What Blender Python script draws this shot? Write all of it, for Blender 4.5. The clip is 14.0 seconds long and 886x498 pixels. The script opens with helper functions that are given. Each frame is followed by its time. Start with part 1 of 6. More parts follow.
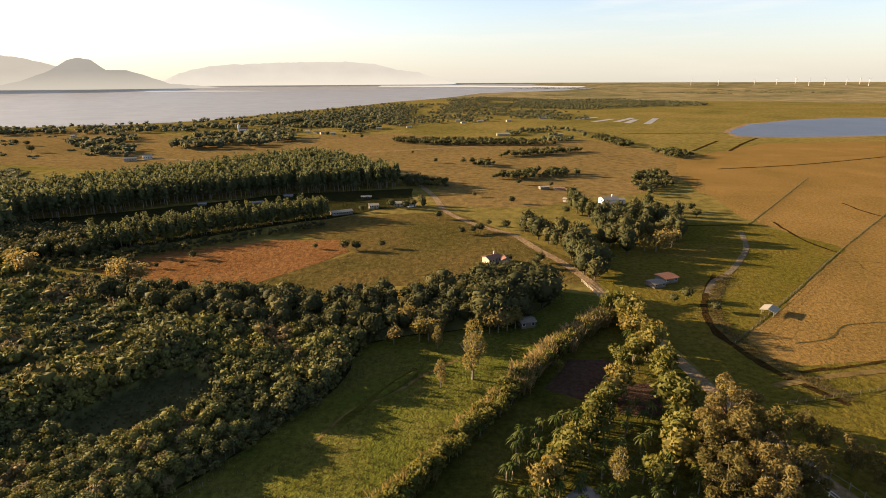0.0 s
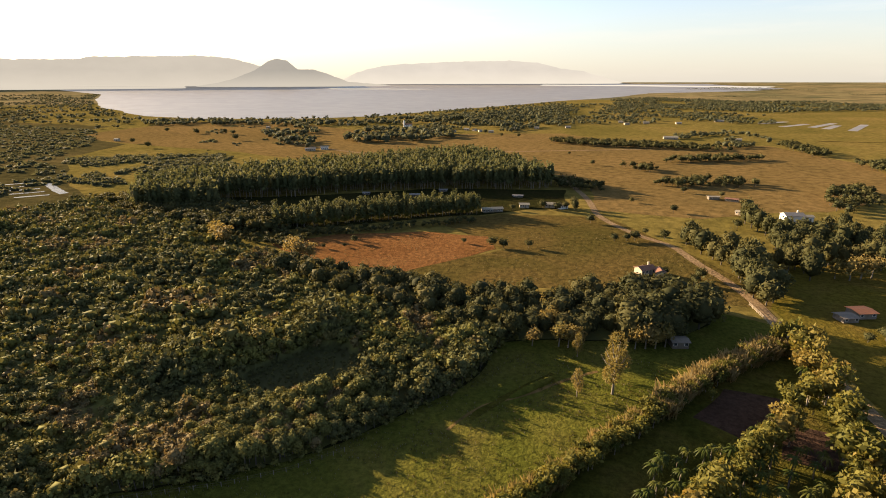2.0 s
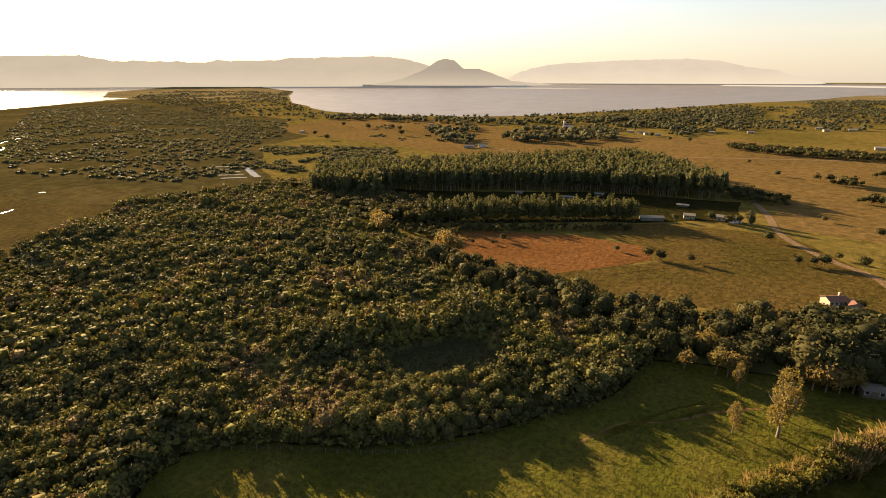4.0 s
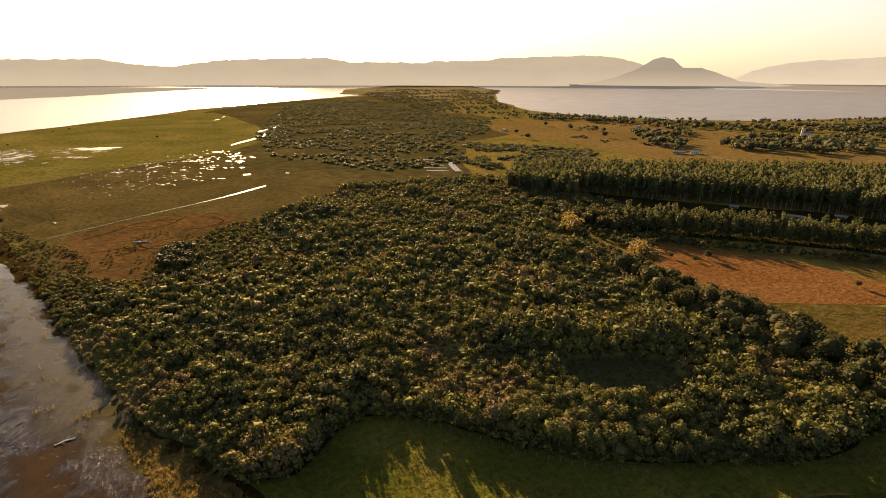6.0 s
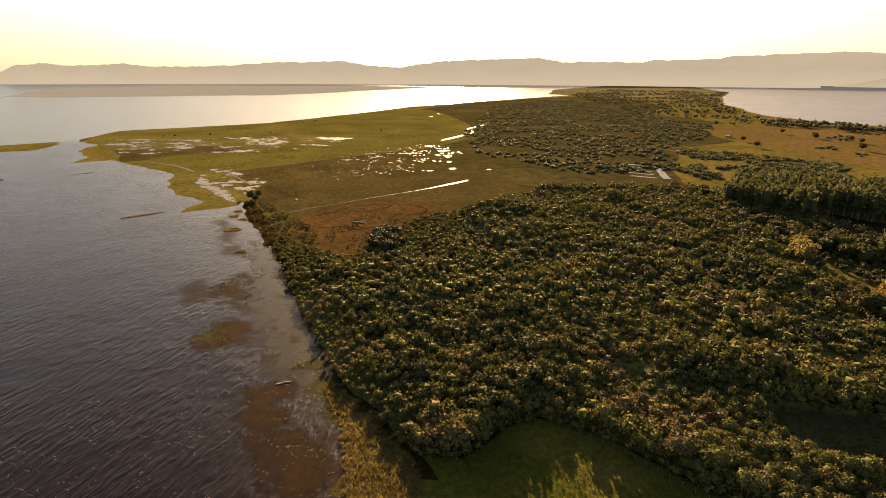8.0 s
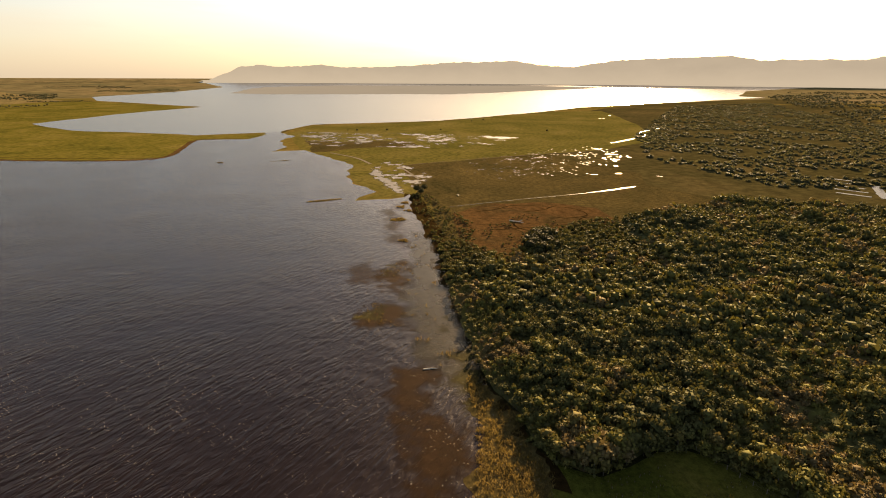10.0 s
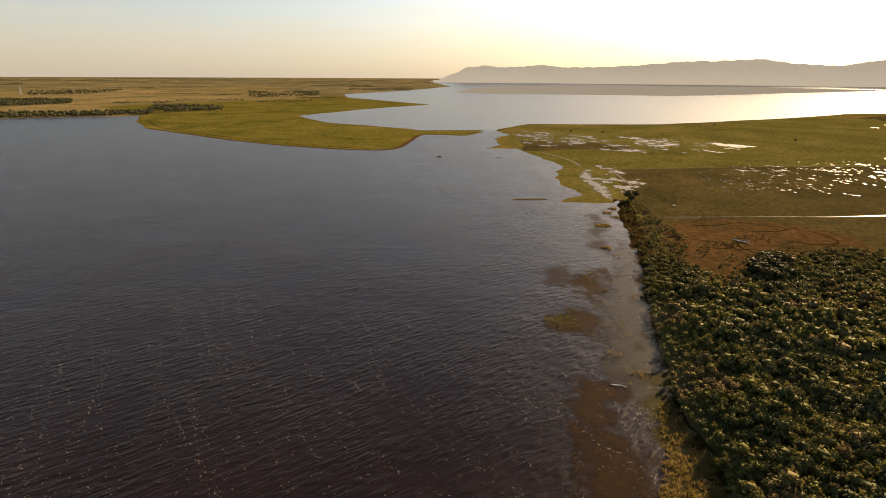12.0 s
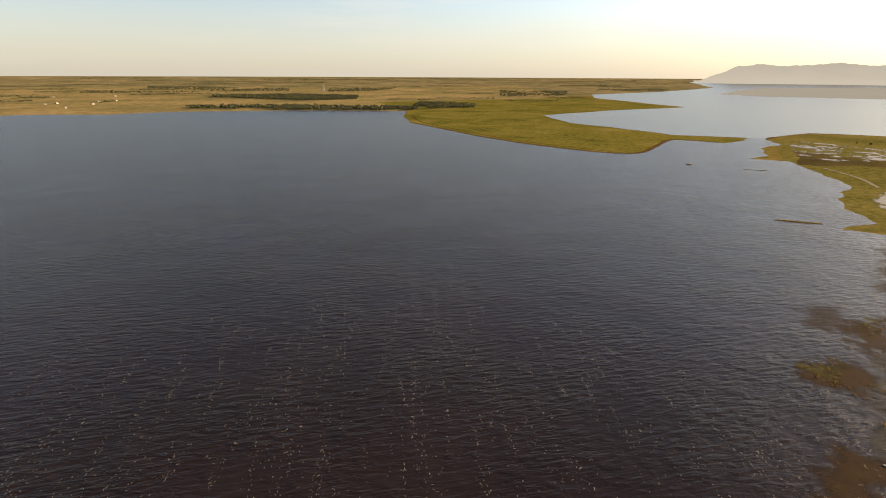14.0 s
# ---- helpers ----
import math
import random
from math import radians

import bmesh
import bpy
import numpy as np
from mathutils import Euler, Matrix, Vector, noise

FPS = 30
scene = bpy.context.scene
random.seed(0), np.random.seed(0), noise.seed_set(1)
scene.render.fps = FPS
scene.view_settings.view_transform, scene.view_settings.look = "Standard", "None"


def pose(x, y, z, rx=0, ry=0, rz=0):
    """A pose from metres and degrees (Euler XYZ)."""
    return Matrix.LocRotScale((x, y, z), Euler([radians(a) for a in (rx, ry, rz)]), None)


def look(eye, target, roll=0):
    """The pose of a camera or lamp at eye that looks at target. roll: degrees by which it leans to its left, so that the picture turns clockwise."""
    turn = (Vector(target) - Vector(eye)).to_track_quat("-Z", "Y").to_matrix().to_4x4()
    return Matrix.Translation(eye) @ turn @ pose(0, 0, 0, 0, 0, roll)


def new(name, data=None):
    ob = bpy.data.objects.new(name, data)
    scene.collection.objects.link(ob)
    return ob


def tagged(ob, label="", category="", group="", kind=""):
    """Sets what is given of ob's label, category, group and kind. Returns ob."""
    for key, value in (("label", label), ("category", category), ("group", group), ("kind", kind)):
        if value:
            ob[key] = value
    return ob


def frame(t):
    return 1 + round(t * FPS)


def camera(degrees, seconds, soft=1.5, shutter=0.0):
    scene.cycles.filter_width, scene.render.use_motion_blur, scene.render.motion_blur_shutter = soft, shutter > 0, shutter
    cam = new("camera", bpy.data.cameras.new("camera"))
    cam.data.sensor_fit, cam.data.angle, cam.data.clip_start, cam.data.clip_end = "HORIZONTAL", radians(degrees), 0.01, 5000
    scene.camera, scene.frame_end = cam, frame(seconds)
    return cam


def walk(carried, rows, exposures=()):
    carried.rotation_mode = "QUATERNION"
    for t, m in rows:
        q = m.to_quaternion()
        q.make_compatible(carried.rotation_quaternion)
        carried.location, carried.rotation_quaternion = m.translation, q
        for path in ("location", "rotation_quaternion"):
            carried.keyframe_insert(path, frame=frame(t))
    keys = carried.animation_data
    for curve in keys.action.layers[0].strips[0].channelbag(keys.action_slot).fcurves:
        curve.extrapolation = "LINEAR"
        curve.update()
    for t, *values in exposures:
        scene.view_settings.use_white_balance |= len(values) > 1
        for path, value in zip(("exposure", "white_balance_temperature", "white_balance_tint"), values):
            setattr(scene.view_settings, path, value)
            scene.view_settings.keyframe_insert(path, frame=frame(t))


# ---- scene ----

# the drone hovers 80 m up and turns to its left
EYE_HEIGHT = 80.0
cam = camera(79.58, 14.0, soft=0.95)
PATH = [
    (0, 72.390, 0.252, -0.001),
    (0.5, 72.377, 0.218, 4.275),
    (1, 72.363, 0.185, 8.551),
    (1.5, 72.350, 0.151, 12.384),
    (2, 72.336, 0.116, 16.513),
    (2.2, 72.330, 0.103, 17.950),
    (4.3, 72.266, -0.039, 35.900),
    (4.5, 72.260, -0.052, 37.750),
    (5, 72.244, -0.084, 42.644),
    (5.5, 72.227, -0.114, 48.161),
    (6, 72.209, -0.143, 54.163),
    (6.5, 72.191, -0.170, 60.276),
    (7, 72.172, -0.196, 66.227),
    (7.5, 72.152, -0.220, 71.215),
    (8, 72.132, -0.242, 75.531),
    (8.2, 72.124, -0.249, 77.220),
    (10.3, 72.029, -0.308, 95.680),
    (10.5, 72.019, -0.312, 97.601),
    (11, 71.994, -0.317, 103.148),
    (11.5, 71.968, -0.318, 109.066),
    (12, 71.942, -0.316, 115.212),
    (12.5, 71.914, -0.310, 121.887),
    (13, 71.885, -0.300, 128.552),
    (13.5, 71.855, -0.286, 134.545),
    (14, 71.824, -0.267, 140.392),
]
walk(cam, [(t, pose(0, 0, EYE_HEIGHT, rx, ry, rz)) for t, rx, ry, rz in PATH],
     exposures=[(0.0, 2.26, 7100, 14), (2.2, 2.26, 7150, 14), (4.5, 2.1, 8600, 17), (8.0, 1.93, 9100, 17), (11.0, 1.8, 8600, 17), (12.5, 1.66, 7800, 14), (14.0, 1.96, 7400, 12)])

# ---- daylight: a low evening sun over the far lake ----
SUN_AZ, SUN_EL = 74.0, 13.0
world = bpy.data.worlds.new("evening_sky")
scene.world = world
world.use_nodes = True
wn = world.node_tree.nodes
sky = wn.new("ShaderNodeTexSky")
sky.sky_type, sky.sun_disc = "NISHITA", False
sky.sun_elevation, sky.sun_rotation = radians(SUN_EL), radians(-SUN_AZ)
sky.altitude, sky.air_density, sky.dust_density, sky.ozone_density = 80, 0.75, 1.0, 1.5
wl = world.node_tree.links
# a bright layer of mist lies along the whole horizon
way = wn.new("ShaderNodeTexCoord")
split = wn.new("ShaderNodeSeparateXYZ")
wl.new(way.outputs["Generated"], split.inputs[0])
layer = wn.new("ShaderNodeMapRange")
layer.interpolation_type = "SMOOTHSTEP"
for socket, value in zip(("From Min", "From Max", "To Min", "To Max"), (-0.02, 0.2, 0.8, 0.02)):
    layer.inputs[socket].default_value = value
wl.new(split.outputs["Z"], layer.inputs["Value"])
mist = wn.new("ShaderNodeMix")
mist.data_type = "RGBA"
mist.inputs["B"].default_value = (2.75, 2.68, 2.45, 1)
wl.new(layer.outputs[0], mist.inputs["Factor"])
wl.new(sky.outputs[0], mist.inputs["A"])
# faint streaks of high cloud
lie = wn.new("ShaderNodeMapping")
lie.inputs["Scale"].default_value = (1.6, 1.6, 15.0)
wl.new(way.outputs["Generated"], lie.inputs[0])
wisps = wn.new("ShaderNodeTexNoise")
wisps.inputs["Scale"].default_value, wisps.inputs["Detail"].default_value, wisps.inputs["Roughness"].default_value = 1.6, 7.0, 0.6
wl.new(lie.outputs[0], wisps.inputs["Vector"])
thin_cloud = wn.new("ShaderNodeMapRange")
for socket, value in zip(("From Min", "From Max", "To Min", "To Max"), (0.5, 0.72, 0.0, 0.3)):
    thin_cloud.inputs[socket].default_value = value
wl.new(wisps.outputs["Fac"], thin_cloud.inputs["Value"])
cloudy = wn.new("ShaderNodeMix")
cloudy.data_type = "RGBA"
cloudy.inputs["B"].default_value = (4.6, 4.4, 3.9, 1)
wl.new(thin_cloud.outputs[0], cloudy.inputs["Factor"])
wl.new(sky.outputs[0], cloudy.inputs["A"])
wl.new(cloudy.outputs["Result"], mist.inputs["A"])
wl.new(mist.outputs["Result"], wn["Background"].inputs[0])
wn["Background"].inputs[1].default_value = 0.064
sun_data = bpy.data.lights.new("sun", "SUN")
sun_data.energy, sun_data.angle, sun_data.color = 5.0, radians(0.6), (1.0, 0.79, 0.52)
sun = new("sun", sun_data)
SUN_DIR = Vector((-math.sin(radians(SUN_AZ)) * math.cos(radians(SUN_EL)), math.cos(radians(SUN_AZ)) * math.cos(radians(SUN_EL)), math.sin(radians(SUN_EL))))
sun.matrix_world = look(SUN_DIR * 300, (0, 0, 0))

from mathutils import geometry

# ---- materials ----


def node_material(name):
    m = bpy.data.materials.new(name)
    m.use_nodes = True
    return m, m.node_tree.nodes, m.node_tree.links, m.node_tree.nodes["Principled BSDF"]


def ramp(nodes, links, source, stops):
    r = nodes.new("ShaderNodeValToRGB")
    while len(r.color_ramp.elements) < len(stops):
        r.color_ramp.elements.new(0.5)
    for e, (p, c) in zip(r.color_ramp.elements, stops):
        e.position, e.color = p, (*c, 1)
    links.new(source, r.inputs[0])
    return r.outputs[0]


def tex_noise(nodes, links, scale, detail=4.0, rough=0.6, stretch=None, turn=0.0, warp=0.0):
    co = nodes.new("ShaderNodeTexCoord")
    source = co.outputs["Object"]
    if stretch:
        mp = nodes.new("ShaderNodeMapping")
        mp.vector_type = "TEXTURE"
        mp.inputs["Scale"].default_value = stretch
        mp.inputs["Rotation"].default_value = (0, 0, radians(turn))
        links.new(source, mp.inputs[0])
        source = mp.outputs[0]
    n = nodes.new("ShaderNodeTexNoise")
    n.inputs["Scale"].default_value, n.inputs["Detail"].default_value = scale, detail
    n.inputs["Roughness"].default_value, n.inputs["Distortion"].default_value = rough, warp
    links.new(source, n.inputs["Vector"])
    return n.outputs["Fac"]


def blend(nodes, links, fac, a, b, kind="MIX"):
    m = nodes.new("ShaderNodeMix")
    m.data_type, m.blend_type = "RGBA", kind
    for socket, value in ((m.inputs["Factor"], fac), (m.inputs["A"], a), (m.inputs["B"], b)):
        if isinstance(value, (int, float)):
            socket.default_value = value
        elif isinstance(value, tuple):
            socket.default_value = (*value, 1)
        else:
            links.new(value, socket)
    return m.outputs["Result"]


def bump(nodes, links, bsdf, height, strength, distance):
    b = nodes.new("ShaderNodeBump")
    b.inputs["Strength"].default_value, b.inputs["Distance"].default_value = strength, distance
    links.new(height, b.inputs["Height"])
    links.new(b.outputs[0], bsdf.inputs["Normal"])


def turf(name, low, mid, high, broad=0.012, fine=0.5, tuft=0.6, rough=0.95):
    """Grass or soil: wide patches, fine mottling and tufts."""
    m, n, l, b = node_material(name)
    wide = ramp(n, l, tex_noise(n, l, broad, 5, 0.62, warp=0.6), [(0.3, low), (0.5, mid), (0.7, high)])
    spots = ramp(n, l, tex_noise(n, l, fine, 6, 0.7), [(0.36, (0.45, 0.45, 0.42)), (0.6, (1.15, 1.12, 1.05))])
    l.new(blend(n, l, 0.75, wide, spots, "MULTIPLY"), b.inputs["Base Color"])
    b.inputs["Roughness"].default_value = rough
    b.inputs["Specular IOR Level"].default_value = 0.0
    bump(n, l, b, tex_noise(n, l, fine * 1.3, 5, 0.65), tuft, 1.25)
    return m


GRASS_PLAIN = turf("plain_grass", (0.0934, 0.0796, 0.0222), (0.1333, 0.1047, 0.0312), (0.1734, 0.1228, 0.0418), 0.006, 0.12, 0.5)
GRASS_TAN = turf("tan_pasture", (0.1108, 0.0783, 0.0318), (0.1373, 0.0931, 0.0366), (0.1594, 0.1052, 0.0440), 0.008, 0.15, 0.4)
GRASS_OLIVE = turf("olive_pasture", (0.0606, 0.0512, 0.0150), (0.0852, 0.0627, 0.0206), (0.1021, 0.0683, 0.0244), 0.02, 0.3, 0.5)
GRASS_MEADOW = turf("meadow_grass", (0.0554, 0.0681, 0.0122), (0.0855, 0.0879, 0.0174), (0.1148, 0.1003, 0.0270), 0.03, 0.7, 0.9)
GRASS_RED = turf("red_stubble", (0.1216, 0.0568, 0.0215), (0.1491, 0.0706, 0.0275), (0.1647, 0.0824, 0.0333), 0.03, 0.4, 0.5)
GRASS_GREEN = turf("green_pasture", (0.0777, 0.0689, 0.0117), (0.0971, 0.0767, 0.0156), (0.1165, 0.0801, 0.0218), 0.03, 0.5, 0.5)
GRASS_ORANGE = turf("orange_plain", (0.1291, 0.0841, 0.0271), (0.1661, 0.1022, 0.0336), (0.1937, 0.1199, 0.0427), 0.015, 0.7, 0.6)
MARSH_BROWN = turf("brown_marsh", (0.0478, 0.0409, 0.0174), (0.0740, 0.0574, 0.0235), (0.1001, 0.0748, 0.0296), 0.02, 0.3, 0.5)
MARSH_RUST = turf("rust_marsh", (0.0539, 0.0418, 0.0191), (0.0870, 0.0505, 0.0218), (0.1027, 0.0583, 0.0244), 0.03, 0.25, 0.5)
MARSH_GREEN = turf("green_marsh", (0.0780, 0.0745, 0.0200), (0.1120, 0.0985, 0.0275), (0.1480, 0.1220, 0.0405), 0.012, 0.2, 0.5)
STRAW = turf("straw_grass", (0.0650, 0.0660, 0.0150), (0.1180, 0.1030, 0.0230), (0.1650, 0.1330, 0.0390), 0.012, 0.15, 0.4)
WET_PLAIN = turf("wet_plain", (0.0438, 0.0401, 0.0169), (0.0626, 0.0532, 0.0225), (0.0940, 0.0720, 0.0313), 0.008, 0.10, 0.5)
GARDEN = turf("garden_grass", (0.0405, 0.0432, 0.0086), (0.0674, 0.0620, 0.0130), (0.0863, 0.0674, 0.0194), 0.06, 0.6, 0.8)
# farmland tan paled by haze that is mixed into the colour
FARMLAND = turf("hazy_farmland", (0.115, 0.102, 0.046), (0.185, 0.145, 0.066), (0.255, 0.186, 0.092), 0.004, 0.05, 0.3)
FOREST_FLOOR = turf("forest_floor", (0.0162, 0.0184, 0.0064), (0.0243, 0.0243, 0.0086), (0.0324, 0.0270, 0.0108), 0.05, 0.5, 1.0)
DIRT = turf("dirt_road", (0.1618, 0.1106, 0.0647), (0.1942, 0.1348, 0.0809), (0.2158, 0.1564, 0.0971), 0.08, 0.8, 0.4)
EARTH = turf("bare_earth", (0.0405, 0.0248, 0.0184), (0.0539, 0.0334, 0.0248), (0.0674, 0.0432, 0.0324), 0.08, 0.7, 0.5)
SAND = turf("pale_sand", (0.1618, 0.1402, 0.1025), (0.2050, 0.1780, 0.1348), (0.2265, 0.1996, 0.1510), 0.05, 0.6, 0.3)
TRACK = turf("wheel_track", (0.1025, 0.0809, 0.0539), (0.1295, 0.1025, 0.0701), (0.1510, 0.1187, 0.0836), 0.08, 0.8, 0.3)
REED_BED = turf("reed_bed", (0.0189, 0.0130, 0.0054), (0.0324, 0.0194, 0.0076), (0.0351, 0.0280, 0.0081), 0.12, 0.7, 0.6)


CREST = 154.0  # the wave crests run along this bearing


def water(name, colour, rough, wave, size, sheen=0.5, depth=0.35, tint=(1, 1, 1, 1)):
    m, n, l, b = node_material(name)
    mud = ramp(n, l, tex_noise(n, l, 0.012, 4, 0.6, warp=1.0), [(0.35, colour), (0.7, tuple(1.5 * c for c in colour))])
    l.new(mud, b.inputs["Base Color"])
    b.inputs["Roughness"].default_value = rough
    b.inputs["IOR"].default_value = 1.33
    b.inputs["Specular IOR Level"].default_value = sheen
    b.inputs["Specular Tint"].default_value = tint
    swell = tex_noise(n, l, size, 3, 0.55, (3.2, 1.0, 1.0), CREST, 0.3)
    gust = ramp(n, l, tex_noise(n, l, 0.03, 3, 0.6), [(0.36, (0.45, 0.45, 0.45)), (0.62, (1.0, 1.0, 1.0))])
    mul = n.new("ShaderNodeMath")
    mul.operation = "MULTIPLY"
    l.new(swell, mul.inputs[0])
    l.new(gust, mul.inputs[1])
    bump(n, l, b, mul.outputs[0], wave, depth)
    return m


LAKE = water("lake_water", (0.0092, 0.0058, 0.0048), 0.26, 1.0, 0.62, 0.26, 0.62, (0.86, 0.74, 0.9, 1))
FAR_WATER = water("far_lake_water", (0.030, 0.029, 0.031), 0.22, 0.4, 0.25, 0.12, 0.6, (0.78, 0.72, 0.76, 1))
# pale base colour carries the haze lying over the north lake
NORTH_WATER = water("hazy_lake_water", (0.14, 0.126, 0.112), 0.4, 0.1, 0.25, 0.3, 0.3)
# bluish base puts the mirrored upper sky into the pond's colour
POND = water("pond_water", (0.034, 0.036, 0.05), 0.4, 0.3, 0.12)
SHALLOW = water("shallow_water", (0.15, 0.13, 0.105), 0.4, 0.15, 0.5, 0.15)
PUDDLE = water("puddle_water", (0.03, 0.026, 0.022), 0.24, 0.1, 0.5, 0.06)


def foliage(name, stops, thin=0.35, rough=0.6):
    """Leaves, a tone for each tree from the attribute 'tone', a finer one for each spray."""
    m, n, l, b = node_material(name)
    at = n.new("ShaderNodeAttribute")
    at.attribute_name = "tone"
    tree = ramp(n, l, at.outputs["Fac"], stops)
    geo = n.new("ShaderNodeNewGeometry")
    spray = ramp(n, l, geo.outputs["Random Per Island"], [(0.0, (0.82, 0.82, 0.82)), (0.6, (1.0, 1.0, 1.0)), (1.0, (1.12, 1.1, 1.03))])
    colour = blend(n, l, 1.0, tree, spray, "MULTIPLY")
    l.new(colour, b.inputs["Base Color"])
    b.inputs["Roughness"].default_value = rough
    b.inputs["Specular IOR Level"].default_value = 0.06
    tr = n.new("ShaderNodeBsdfTranslucent")
    l.new(blend(n, l, 1.0, colour, (1.15, 1.0, 0.75), "MULTIPLY"), tr.inputs[0])
    mix = n.new("ShaderNodeMixShader")
    mix.inputs[0].default_value = thin
    l.new(b.outputs[0], mix.inputs[1])
    l.new(tr.outputs[0], mix.inputs[2])
    l.new(mix.outputs[0], n["Material Output"].inputs[0])
    return m


LEAF_FOREST = foliage("forest_leaves", [(0.0, (0.0666, 0.0684, 0.0288)), (0.35, (0.0882, 0.0882, 0.0324)), (0.7, (0.1152, 0.1116, 0.0306)), (0.9, (0.1215, 0.1008, 0.0414)), (1.0, (0.1350, 0.1044, 0.0504))], 0.18, 0.9)
LEAF_DARK = foliage("dark_leaves", [(0.0, (0.0380, 0.0415, 0.0190)), (0.5, (0.0560, 0.0570, 0.0230)), (1.0, (0.0800, 0.0730, 0.0280))], 0.28, 0.8)
LEAF_EUC = foliage("eucalyptus_leaves", [(0.0, (0.0500, 0.0590, 0.0270)), (0.5, (0.0690, 0.0790, 0.0350)), (1.0, (0.0940, 0.0990, 0.0450))], 0.35, 0.8)
# paler, greyer leaves: aerial haze put into the far trees' colour
LEAF_FAR = foliage("hazy_far_leaves", [(0.0, (0.0590, 0.0660, 0.0370)), (0.5, (0.0770, 0.0820, 0.0450)), (1.0, (0.0980, 0.0980, 0.0520))], 0.35, 0.8)
LEAF_WARM = foliage("golden_leaves", [(0.0, (0.1088, 0.0963, 0.0319)), (0.5, (0.1507, 0.1255, 0.0419)), (1.0, (0.1925, 0.1507, 0.0586))], 0.45)
LEAF_PALM = foliage("palm_fronds", [(0.0, (0.0310, 0.0434, 0.0093)), (0.5, (0.0496, 0.0620, 0.0124)), (1.0, (0.0806, 0.0806, 0.0186))], 0.3, 0.45)
LEAF_REED = foliage("reed_leaves", [(0.0, (0.0698, 0.0581, 0.0194)), (0.5, (0.1550, 0.1201, 0.0426)), (1.0, (0.2558, 0.2015, 0.0852))], 0.55, 0.8)


def plain(name, colour, rough=0.8, grain=2.0, depth=0.25, metal=0.0):
    m, n, l, b = node_material(name)
    dark = tuple(c * (1 - depth) for c in colour)
    l.new(ramp(n, l, tex_noise(n, l, grain, 6, 0.65), [(0.3, dark), (0.7, colour)]), b.inputs["Base Color"])
    b.inputs["Roughness"].default_value, b.inputs["Metallic"].default_value = rough, metal
    bump(n, l, b, tex_noise(n, l, grain * 4, 4, 0.6), 0.2, 0.05)
    return m


BARK = plain("bark", (0.08, 0.064, 0.048), 0.9, 1.5, 0.5)
BARK_PALE = plain("pale_bark", (0.17, 0.14, 0.105), 0.85, 1.5, 0.4)
PLASTER = plain("white_plaster", (0.58, 0.55, 0.5), 0.85, 0.6, 0.15)
PLASTER_CREAM = plain("cream_plaster", (0.32, 0.26, 0.19), 0.85, 0.6, 0.2)
ROOF_RED = plain("red_tiles", (0.2, 0.085, 0.05), 0.8, 1.2, 0.4)
ROOF_GREY = plain("grey_roof_sheet", (0.15, 0.142, 0.135), 0.85, 0.8, 0.3)
ROOF_PALE = plain("pale_roof_sheet", (0.24, 0.21, 0.155), 0.85, 0.8, 0.25)
ROOF_ORANGE = plain("orange_roof_sheet", (0.72, 0.21, 0.06), 0.7, 0.8, 0.25)
# brown darkened to put tree shade into sheltered roofs and walls
ROOF_DARK = plain("shade_dark_roof", (0.15, 0.125, 0.10), 0.9, 0.8, 0.35)
WOOD_GREY = plain("weathered_wood", (0.15, 0.125, 0.095), 0.9, 3.0, 0.4)
GLASS_DARK = plain("dark_window_glass", (0.03, 0.035, 0.04), 0.1, 1.0, 0.1)
TURBINE_WHITE = plain("turbine_white", (0.32, 0.31, 0.3), 0.5, 0.2, 0.05)


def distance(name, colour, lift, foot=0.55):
    """Far mountains and shores: a plain backdrop whose faint glow carries the evening haze."""
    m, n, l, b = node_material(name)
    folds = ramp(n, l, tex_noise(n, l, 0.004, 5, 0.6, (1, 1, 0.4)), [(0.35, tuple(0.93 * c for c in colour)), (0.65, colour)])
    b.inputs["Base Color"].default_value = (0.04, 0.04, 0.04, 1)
    # mist colour is mixed into the glow towards the foot
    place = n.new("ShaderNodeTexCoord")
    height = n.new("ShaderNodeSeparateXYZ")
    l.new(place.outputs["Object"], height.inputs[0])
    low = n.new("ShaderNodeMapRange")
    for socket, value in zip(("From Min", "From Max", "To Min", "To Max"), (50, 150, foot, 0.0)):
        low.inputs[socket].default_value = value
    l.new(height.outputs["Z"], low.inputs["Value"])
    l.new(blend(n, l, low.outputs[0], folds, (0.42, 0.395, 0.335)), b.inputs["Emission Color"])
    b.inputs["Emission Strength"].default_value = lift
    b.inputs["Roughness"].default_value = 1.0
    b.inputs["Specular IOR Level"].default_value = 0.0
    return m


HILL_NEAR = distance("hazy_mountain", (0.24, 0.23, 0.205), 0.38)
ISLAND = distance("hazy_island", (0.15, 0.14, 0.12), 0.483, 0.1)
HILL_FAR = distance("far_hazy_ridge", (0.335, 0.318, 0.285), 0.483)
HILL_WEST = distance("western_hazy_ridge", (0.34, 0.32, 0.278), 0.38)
# far plain in a paler tone that holds the distance haze
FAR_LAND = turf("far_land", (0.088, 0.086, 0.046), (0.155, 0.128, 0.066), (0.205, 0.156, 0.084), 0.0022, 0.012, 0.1)


